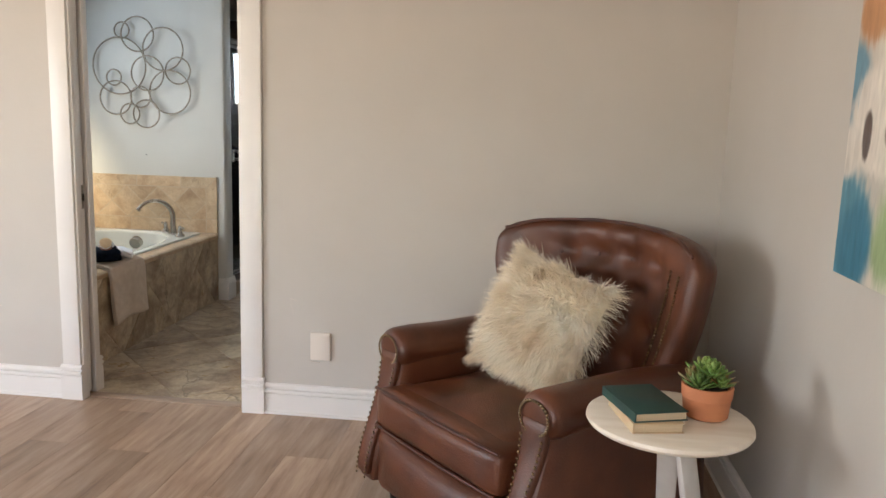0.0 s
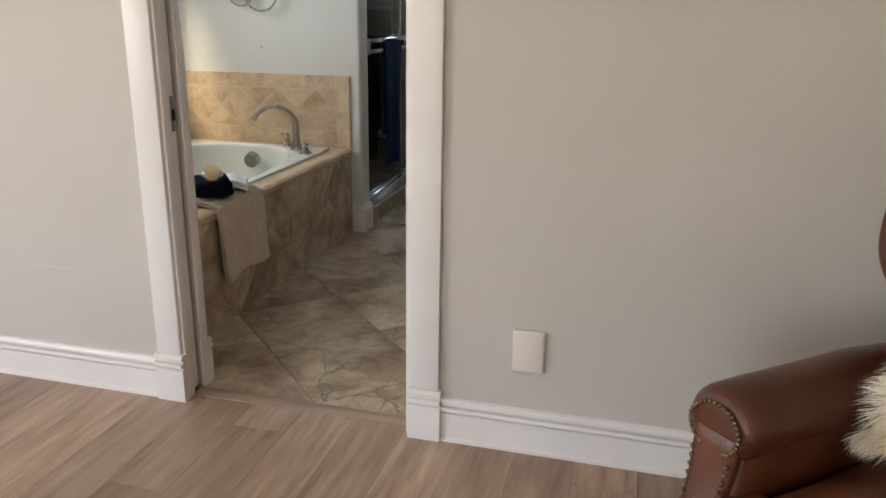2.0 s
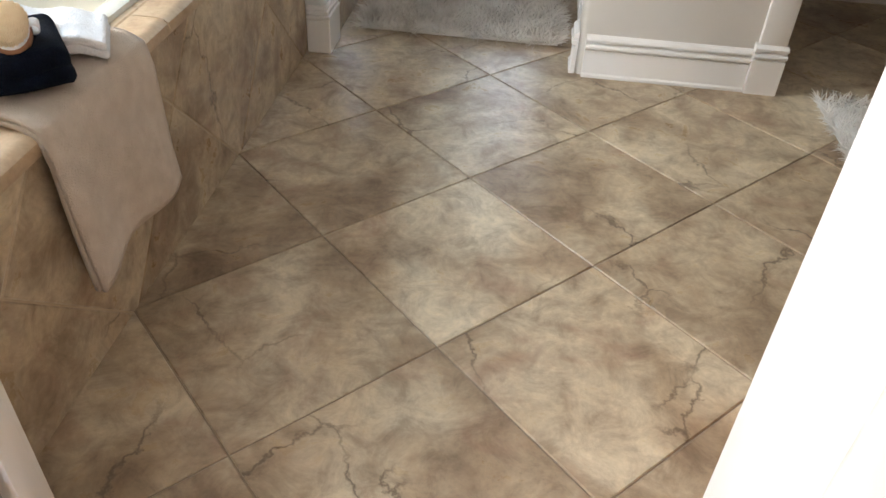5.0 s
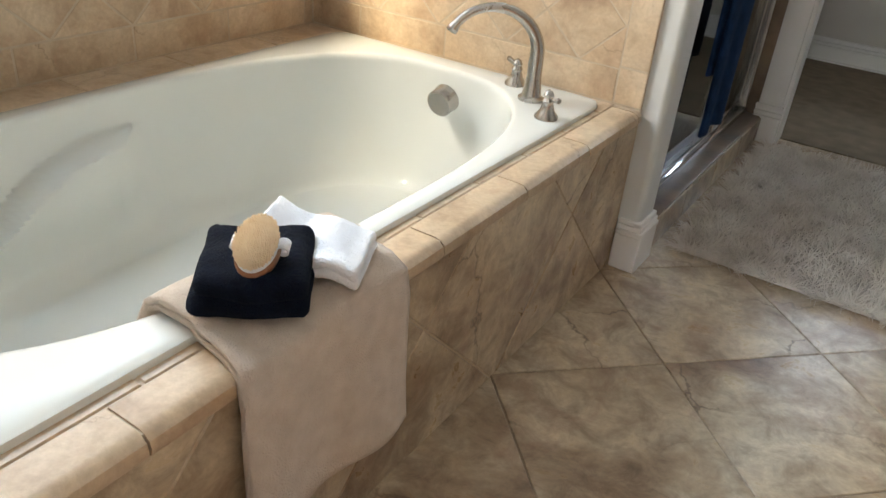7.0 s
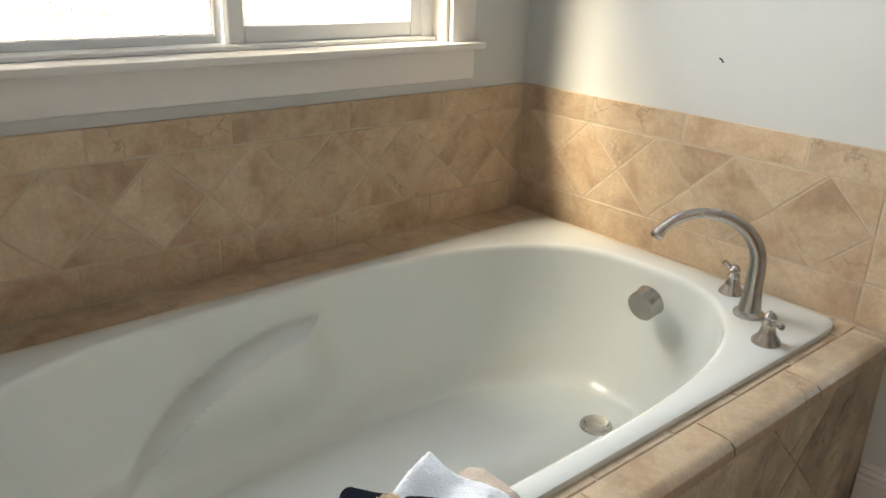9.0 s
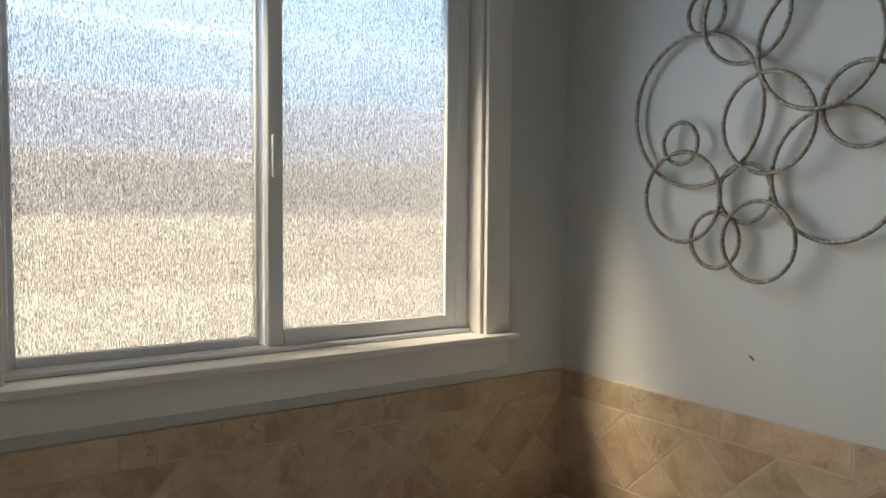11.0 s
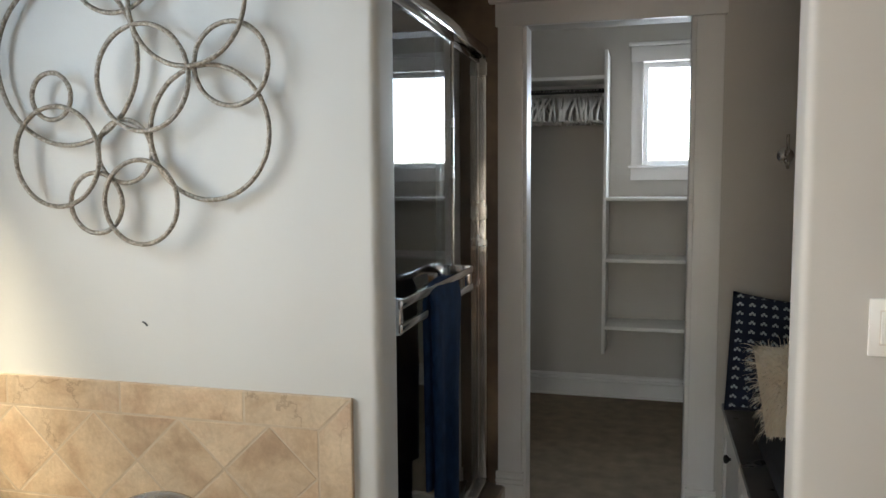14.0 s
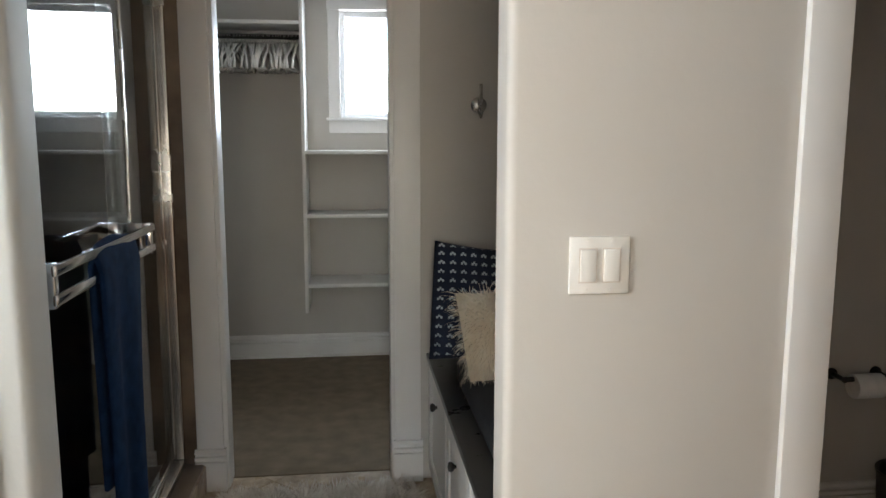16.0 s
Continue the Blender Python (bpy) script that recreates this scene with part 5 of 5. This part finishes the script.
# ---- outlet cover, switch ----
oc = thing("outlet_cover", (0.497, DY, 0.331), "almond blank outlet cover on the wall", "outlet")
part("plate", block(0.45, 0.544, DY - 0.012, DY, 0.268, 0.396, bev=0.004), "plate_warm", oc)
part("lid", block(0.455, 0.539, DY - 0.016, DY - 0.011, 0.274, 0.39, bev=0.002), "plate_warm", oc)
sw = thing("light_switch", (0.241, 1.995, 1.108), "white double rocker light switch plate", "switch")
part("plate", block(0.178, 0.296, 1.988, 1.995, 1.058, 1.169, bev=0.003), "plate", sw)
for x in (0.214, 0.26):
    # raised darker slab round the rocker: shade of its gap put in as colour
    part("slot", block(x - 0.0178, x + 0.0178, 1.9865, 1.989, 1.08, 1.147), "plate_warm", sw)
    rk = part("rocker", block(x - 0.0155, x + 0.0155, 1.983, 1.989, 1.0825, 1.1445, bev=0.002), "plate", sw)
    for z in (1.066, 1.161):
        part("screw", lathe(bmesh.new(), [(0.0028, 0), (0.0028, 0.002)], (x, 1.986, z), 10, "y"), "plate", sw)

# ---- vanity ----
va = thing("vanity_cabinet", (1.2, 0.4, 0), "honey oak vanity cabinet with a pale top", "cabinet")
part("body", block(0.45, 2.28, 0.025, 0.59, 0.09, 0.84, bev=0.004), "cabinet", va)
part("toe_kick", block(0.456, 2.28, 0.025, 0.58, 0, 0.09), "cabinet", va)
part("end_stile", block(0.442, 0.455, 0.54, 0.602, 0.0, 0.84, bev=0.003), "cabinet", va)
part("countertop", block(0.43, 2.29, 0.022, 0.62, 0.84, 0.88, bev=0.008), "table_top", va)

# ---- bench alcove ----
be = thing("bench_cabinet", (0.27, 2.8, 0), "white built-in bench cabinet with dark knobs", "bench")
part("body", block(0.088, 0.54, 2.116, 3.505, 0.0, 0.495, bev=0.003), "trim", be)
part("bench_top", block(0.055, 0.54, 2.114, 3.507, 0.495, 0.52, bev=0.004), "black", be, "dark stained bench top")
for y0, y1, ky in ((2.14, 2.42, 2.2), (2.45, 2.93, 2.7), (2.96, 3.48, 3.2)):
    d = part("door", block(0.071, 0.089, y0, y1, 0.06, 0.475, bev=0.003), "trim", be)
    bm = bmesh.new()
    for p in ((y0, y0 + 0.05, 0.06, 0.475), (y1 - 0.05, y1, 0.06, 0.475), (y0 + 0.05, y1 - 0.05, 0.06, 0.115), (y0 + 0.05, y1 - 0.05, 0.42, 0.475)):
        box(bm, 0.063, 0.073, *p, bev=0.002, seg=1)
    part("door_frame", bm, "trim", d)
    part("knob", lathe(bmesh.new(), [(0.001, -0.026), (0.013, -0.023), (0.016, -0.016), (0.012, -0.009), (0.006, -0.005), (0.006, 0.0)], (0.063, ky, 0.405), 18, "x"), "dark_metal", d, "dark metal knob")
bc = thing("bench_cushion", (0.27, 2.7, 0.52), "charcoal bench seat cushion", "cushion")
bm = bmesh.new()
soft(bm, (0.32, 2.66, 0.555), (0.4, 1.0, 0.07), 0.03, 10, (0, 0, 0.006))
part("pad", bm, "dark_cushion", bc, smooth="all")
bp = thing("blue_print_pillow", (0.20, 3.3, 0.73), "navy cushion with a pale block print leaning on the wall", "pillow")
bp.matrix_world = HOME[bp] = pose(0.265, 3.33, 0.75) @ pose(0, 0, 0, 0, 0, 12) @ pose(0, 0, 0, -16, 0, 0) @ pose(0, 0, 0, 0, 8, 0)
bm = bmesh.new()
for side in (-1, 1):
    sheet(bm, lambda a, b: cushion_at(2 * a - 1, 2 * b - 1, side, 0.215, 0.06), 18, 18)
bmesh.ops.remove_doubles(bm, verts=bm.verts, dist=0.0005)
part("cover", bm, "navy_print", bp, **L)
bm = bmesh.new()
for i in range(11):
    for j in range(13):
        u, v = -0.9 + 1.8 * i / 10, -0.92 + 1.84 * j / 12
        for du, dv in ((0.03, 0.0), (-0.03, 0.0), (0, 0.025)):
            p = cushion_at(u + du, v + dv, -1, 0.215, 0.06) + Vector((0, -0.0015, 0))
            w = 0.0042
            bm.faces.new([bm.verts.new(p + Vector(q)) for q in ((-w, 0, -w), (w, 0, -w), (w, 0, w), (-w, 0, w))])
tagged(part("print", bm, "print_white", bp, "pale blue printed marks", local=True), kind="stuff")
ft = thing("fur_throw_pillow", (0.27, 3.08, 0.68), "cream fur cushion on the bench", "pillow")
ft.matrix_world = HOME[ft] = pose(0.28, 3.02, 0.70) @ pose(0, 0, 0, 0, 0, 18) @ pose(0, 0, 0, -22, 0, 0)
bm = bmesh.new()
for side in (-1, 1):
    sheet(bm, lambda a, b: cushion_at(2 * a - 1, 2 * b - 1, side, 0.165, 0.06), 14, 14)
bmesh.ops.remove_doubles(bm, verts=bm.verts, dist=0.0005)
part("cushion", bm, "fur", ft, **L)
rnd = random.Random(4)
pts = []
for i in range(2600):
    u, v, side = rnd.uniform(-1, 1), rnd.uniform(-1, 1), (-1 if rnd.random() < 0.75 else 1)
    pts.append((cushion_at(u, v, side, 0.165, 0.06), Vector((u, side * 0.8, v))))
vs, fs = strands(pts, 0.05, 0.0014, (0, 0, -0.6), 6, 0.3)
fur_part("fur", vs, fs, "fur", ft, "cream fur strands")
hk = thing("robe_hook", (0.255, 3.5, 1.476), "ornate brushed nickel robe hook on the wall", "hook")
part("rosette", lathe(bmesh.new(), [(0.03, 0.0), (0.03, -0.006), (0.02, -0.012), (0.008, -0.016)], (0.255, 3.51, 1.476), 20, "y"), "nickel", hk)
part("upper_hook", tube(bmesh.new(), [(0.255, 3.5, 1.476), (0.255, 3.465, 1.486), (0.255, 3.45, 1.4866), (0.255, 3.455, 1.551)], 0.006, 10), "nickel", hk, smooth="all")
part("lower_hook", tube(bmesh.new(), [(0.255, 3.5, 1.466), (0.255, 3.47, 1.441), (0.255, 3.45, 1.431), (0.255, 3.435, 1.451)], 0.006, 10), "nickel", hk, smooth="all")

# ---- closet ----
cs = thing("closet_shelving", (-0.4, 5.2, 0), "white closet shelves with a tall divider panel", "shelving")
part("divider", block(-0.498, -0.478, 5.0, 5.31, 0.35, 2.135, bev=0.002), "trim", cs)
for z in (1.282, 0.92, 0.517):
    part("shelf", block(-0.478, 0.45, 5.0, 5.31, z - 0.02, z, bev=0.002), "trim", cs)
part("end_panel", block(0.45, 0.47, 5.0, 5.31, 0.35, 1.35, bev=0.002), "trim", cs)
part("hanging_shelf", block(-1.6, -0.498, 5.0, 5.31, 1.97, 1.99, bev=0.002), "trim", cs)
part("cleat", block(-1.6, -0.498, 5.29, 5.31, 1.9, 1.97), "trim", cs)
part("hanging_rod", tube(bmesh.new(), [(-1.6, 5.12, 1.915), (-0.498, 5.12, 1.915)], 0.014, 12), "dark_metal", cs, smooth="all")


def hanger():
    h = thing("clothes_hanger", (-0.6, 5.12, 1.915), "pale hanger on the closet rod", "hanger", "hangers on the rod")
    part("hook", tube(bmesh.new(), [(0, 0.0 + 0.016 * math.sin(a), 0.002 + 0.016 * math.cos(a)) for a in (radians(-100 + 25 * k) for k in range(9))] + [(0, 0, -0.03)], 0.002, 6), "chrome", h, **L)
    bm = bmesh.new()
    tube(bm, [(0, -0.21, -0.19), (0, -0.15, -0.13), (0, 0, -0.04), (0, 0.15, -0.13), (0, 0.21, -0.19)], 0.007, 6)
    tube(bm, [(0, -0.2, -0.185), (0, 0.2, -0.185)], 0.006, 6)
    part("yoke", bm, "vane", h, **L)
    return h


first = hanger()
rnd = random.Random(3)
for k in range(44):
    x = -0.518 - 0.0145 * k - rnd.uniform(0, 0.006)
    m_ = pose(x, 5.12, 1.915, 0, rnd.uniform(-4, 4), rnd.uniform(-14, 14))
    if k == 0:
        first.matrix_world = m_
    else:
        copy_thing(first, m_)

# ---- toilet room ----
tp = thing("toilet_paper_holder", (1.55, 3.0, 0.54), "dark bronze holder with a white paper roll", "paper holder")
for x in (1.42, 1.585):
    part("mount", lathe(bmesh.new(), [(0.02, 0.0), (0.02, -0.008), (0.009, -0.012), (0.008, -0.07), (0.011, -0.078), (0.002, -0.084)], (x, 3.0, 0.545), 16, "y"), "dark_metal", tp)
part("roller", tube(bmesh.new(), [(1.42, 2.928, 0.545), (1.585, 2.928, 0.545)], 0.009, 10), "dark_metal", tp, smooth="all")
part("paper_roll", lathe(bmesh.new(), [(0.018, -0.052), (0.04, -0.052), (0.042, -0.049), (0.042, 0.049), (0.04, 0.052), (0.018, 0.052)], (1.505, 2.928, 0.52), 32, "x"), "tissue", tp)
wb = thing("waste_bin", (1.6, 2.8, 0), "small dark grey waste bin on the tiles", "bin")
part("bucket", lathe(bmesh.new(), [(0.001, 0.006), (0.09, 0.006), (0.105, 0.25), (0.11, 0.256), (0.11, 0.264), (0.1, 0.26), (0.086, 0.02), (0.001, 0.018)], (1.6, 2.8, 0), 32), "dark_metal", wb)

# ---- marks on the walls ----


def chip(x, y, z, pts, w, mat, label):
    bm = tube(bmesh.new(), [(x + a, y, z + b) for a, b in pts], w, 6, flat=0.4)
    tagged(part("wall_mark", bm, mat or "plate_warm", None, smooth="all"), label, "mark", kind="structure")


chip(-1.404, 1.9838, 1.054, [(-0.008, 0.004), (0.0, 0.001), (0.006, -0.006)], 0.0024, "dark_cushion", "small dark nail hole mark on the painted wall")
chip(0.45, DY - 0.0005, 0.258, [(0, 0), (0.02, -0.004), (0.045, -0.003)], 0.0015, "", "scratched paint mark under the outlet cover")
chip(0.355, DY - 0.0005, 0.515, [(0.03, 0.02), (0.0, 0.03), (0.002, 0.0), (0.012, -0.03)], 0.0012, "", "curved scratch mark on the painted wall")
chip(-1.15, DY - 0.0005, 0.42, [(-0.05, 0), (0.0, 0.008), (0.05, 0.004), (0.1, 0.01)], 0.0014, "", "faint patch mark on the painted wall")


# ---- laid pieces: planks and tiles ----
PW, PL = 0.18, 1.22
rnd = random.Random(77)
far_bm = bmesh.new()
k = 0
while -3.32 + k * PW < 2.187:
    # planks run towards the doorway
    x0, x1 = max(-3.32 + k * PW + 0.014, -3.3), min(-3.32 + (k + 1) * PW + 0.014, 2.187)
    y = -5.7 - rnd.uniform(0, PL)
    while y < DY + 0.03:
        a, b = max(y, -5.7), min(y + PL, DY + 0.035)
        if b - a > 0.02:
            if b > -2.6 and x1 > -1.9:
                tile_piece("plank", [(x0, a), (x1, a), (x1, b), (x0, b)], lambda u, v, h: (u, v, -0.012 + h), "wood", floor_bed, gap=0.0005, thick=0.012, edge=0.0006)
            else:
                box(far_bm, x0 + 0.0006, x1 - 0.0006, a + 0.0006, b - 0.0006, -0.012, 0.0)
        y += PL
    k += 1
tagged(part("planks", far_bm, "wood", floor_bed, smooth=0), kind="stuff")

HD = 0.3245
FO = (0.1, 0.951)
for i in range(-14, 16):
    for j in range(-14, 16):
        c = (FO[0] + (i - j) * HD, FO[1] + HD + (i + j) * HD)
        if -1.3 < c[0] < 2.6 and -0.4 < c[1] < 3.95:
            hy = HD
            poly = [(c[0] + HD, c[1]), (c[0], c[1] + hy), (c[0] - HD, c[1]), (c[0], c[1] - hy)]
            poly = clip(clip(clip(clip(poly, 0, 1, DY + 0.09), 0, -1, -3.6), 1, 0, -0.9), -1, 0, -2.3)
            if len(poly) > 2:
                tile_piece("floor_tile", poly, lambda u, v, h: (u, v, -0.0095 + h), "tile", floor_bath, gap=0.0035, thick=0.0095, edge=0.002)

# tub deck: front face, top strip, splash tiles
deck = setting("tub_deck", box(box(box(block(-2.09, -0.98, DB + 0.001, 0.115, 0, 0.4945), -2.09, -0.98, 1.89, 1.985, 0, 0.4945), -2.09, -1.91, 0.115, 1.89, 0, 0.4945), -0.98, -0.8685, DB + 0.001, 1.985, 0, 0.4945),
               "grout_light", "stone tiled bathtub deck", "tub surround", smooth=0)
for i in range(-6, 8):
    for j in range(-6, 8):
        c = (1.2755 + (i - j) * HD, HD - 0.01 + (i + j) * HD)
        poly = [(c[0] + HD, c[1]), (c[0], c[1] + HD), (c[0] - HD, c[1]), (c[0], c[1] - HD)]
        poly = clip(clip(clip(clip(poly, 1, 0, DB + 0.002), -1, 0, -1.966), 0, 1, 0.0), 0, -1, -0.462)
        if len(poly) > 2:
            tile_piece("front_tile", poly, lambda u, v, h: (-0.874 + h, u, v), "tile", deck, gap=0.004, thick=0.008)
y = DB + 0.002
rnd = random.Random(6)
for k in range(8):
    b = min(y + 0.32, 1.97)
    bm = extrude_profile(bmesh.new(), [(0.0, 0.486), (0.0, 0.498), (0.055, 0.498), (0.068, 0.495), (0.078, 0.487), (0.081, 0.474), (0.078, 0.464), (0.068, 0.464), (0.068, 0.486)], (-0.937, y + 0.002, 0), (-0.937, b - 0.002, 0), (1, 0, 0))
    part("bullnose_tile", bm, "wall_tile", deck, smooth=35)
    y = b
    if y > 1.96:
        break
for x0, x1, step in ((-0.985, -0.94, 0.21),):
    y = -0.02
    while y < 1.97:
        a, b = max(y, DB + 0.002), min(y + step, 1.97)
        tile_piece("deck_tile", [(x0, a), (x1, a), (x1, b), (x0, b)], lambda u, v, h: (u, v, 0.486 + h), "wall_tile", deck, gap=0.004, thick=0.011)
        y += step
for a, b in ((-1.908, -1.68), (-1.68, -1.35), (-1.35, -0.99)):
    tile_piece("deck_tile", [(a, 1.92), (b, 1.92), (b, 1.97), (a, 1.97)], lambda u, v, h: (u, v, 0.486 + h), "wall_tile", deck, gap=0.004, thick=0.011)
    tile_piece("deck_tile", [(a, DB + 0.002), (b, DB + 0.002), (b, 0.112), (a, 0.112)], lambda u, v, h: (u, v, 0.486 + h), "wall_tile", deck, gap=0.004, thick=0.011)
y = DB + 0.002
while y < 1.95:
    b = min(y + 0.33, 1.97)
    tile_piece("deck_tile", [(-2.083, y), (-1.91, y), (-1.91, b), (-2.083, b)], lambda u, v, h: (u, v, 0.486 + h), "wall_tile", deck, gap=0.004, thick=0.011)
    y = b

Z0, Z1, Z2, Z3 = 0.498, 0.596, 0.828, 0.908


def splash(u0, u1, place, vertex, parent, end_border):
    """Tile splash: a plain row below, a band of diamonds, a plain row on top, and an end border where asked."""
    ue = u1 - 0.085 if end_border else u1
    for z0, z1, first in ((Z0, Z1, 0.13), (Z2, Z3, 0.079)):
        u = u0 - first
        while u < ue if not (end_border and z0 > 0.7) else u < u1:
            top = u1 if (end_border and z0 > 0.7) else ue
            poly = [(max(u, u0), z0), (min(u + 0.34, top), z0), (min(u + 0.34, top), z1), (max(u, u0), z1)]
            if end_border and z0 > 0.7:
                poly = clip(poly, -1, 1, -(u1) + Z3)
            if len(poly) > 2 and poly[1][0] - poly[0][0] > 0.01:
                tile_piece("border_tile", poly, place, "wall_tile", parent, gap=0.003, thick=0.007)
            u += 0.34
    if end_border:
        for z0, z1 in ((Z0, 0.602), (0.602, Z3)):
            poly = clip([(ue, z0), (u1, z0), (u1, z1), (ue, z1)], 1, -1, u1 - Z3)
            tile_piece("border_tile", poly, place, "wall_tile", parent, gap=0.003, thick=0.007)
    hz = (Z2 - Z1) / 2
    hw = 0.121
    zc = (Z1 + Z2) / 2
    for k in range(-12, 14):
        cu = vertex + k * 2 * hw
        for poly in ([(cu + hw, zc), (cu, zc + hz), (cu - hw, zc), (cu, zc - hz)], [(cu, zc + hz), (cu + hw, zc), (cu + 2 * hw, zc + hz)], [(cu, zc - hz), (cu + 2 * hw, zc - hz), (cu + hw, zc)]):
            poly = clip(clip(poly, 1, 0, u0), -1, 0, -ue)
            if len(poly) > 2:
                tile_piece("diamond_tile", poly, place, "wall_tile", parent, gap=0.003, thick=0.007)


sp1 = setting("tile_splash_end", block(-2.088, -0.868, 1.974, 1.985, 0.488, 0.906), "grout_light", "beige stone tile splash with a diamond band", "tile splash", smooth=0)
splash(-2.08, -0.866, lambda u, v, h: (u, 1.976 - h + 0.004, v), -1.074, sp1, True)
sp2 = setting("tile_splash_window", block(-2.09, -2.081, DB + 0.001, 1.974, 0.488, 0.906), "grout_light", "beige stone tile splash under the window", "tile splash", smooth=0)
splash(DB + 0.002, 1.97, lambda u, v, h: (-2.083 + h - 0.004, u, v), 0.771, sp2, False)
for y0 in (2.112, 2.46, 2.81, 3.16):
    y1 = min(y0 + 0.349, 3.51)
    tile_piece("curb_tile", [(y0, 0.0), (y1, 0.0), (y1, 0.108), (y0, 0.108)], lambda u, v, h: (-0.804 + h, u, v), "tile", curb, gap=0.004, thick=0.007)
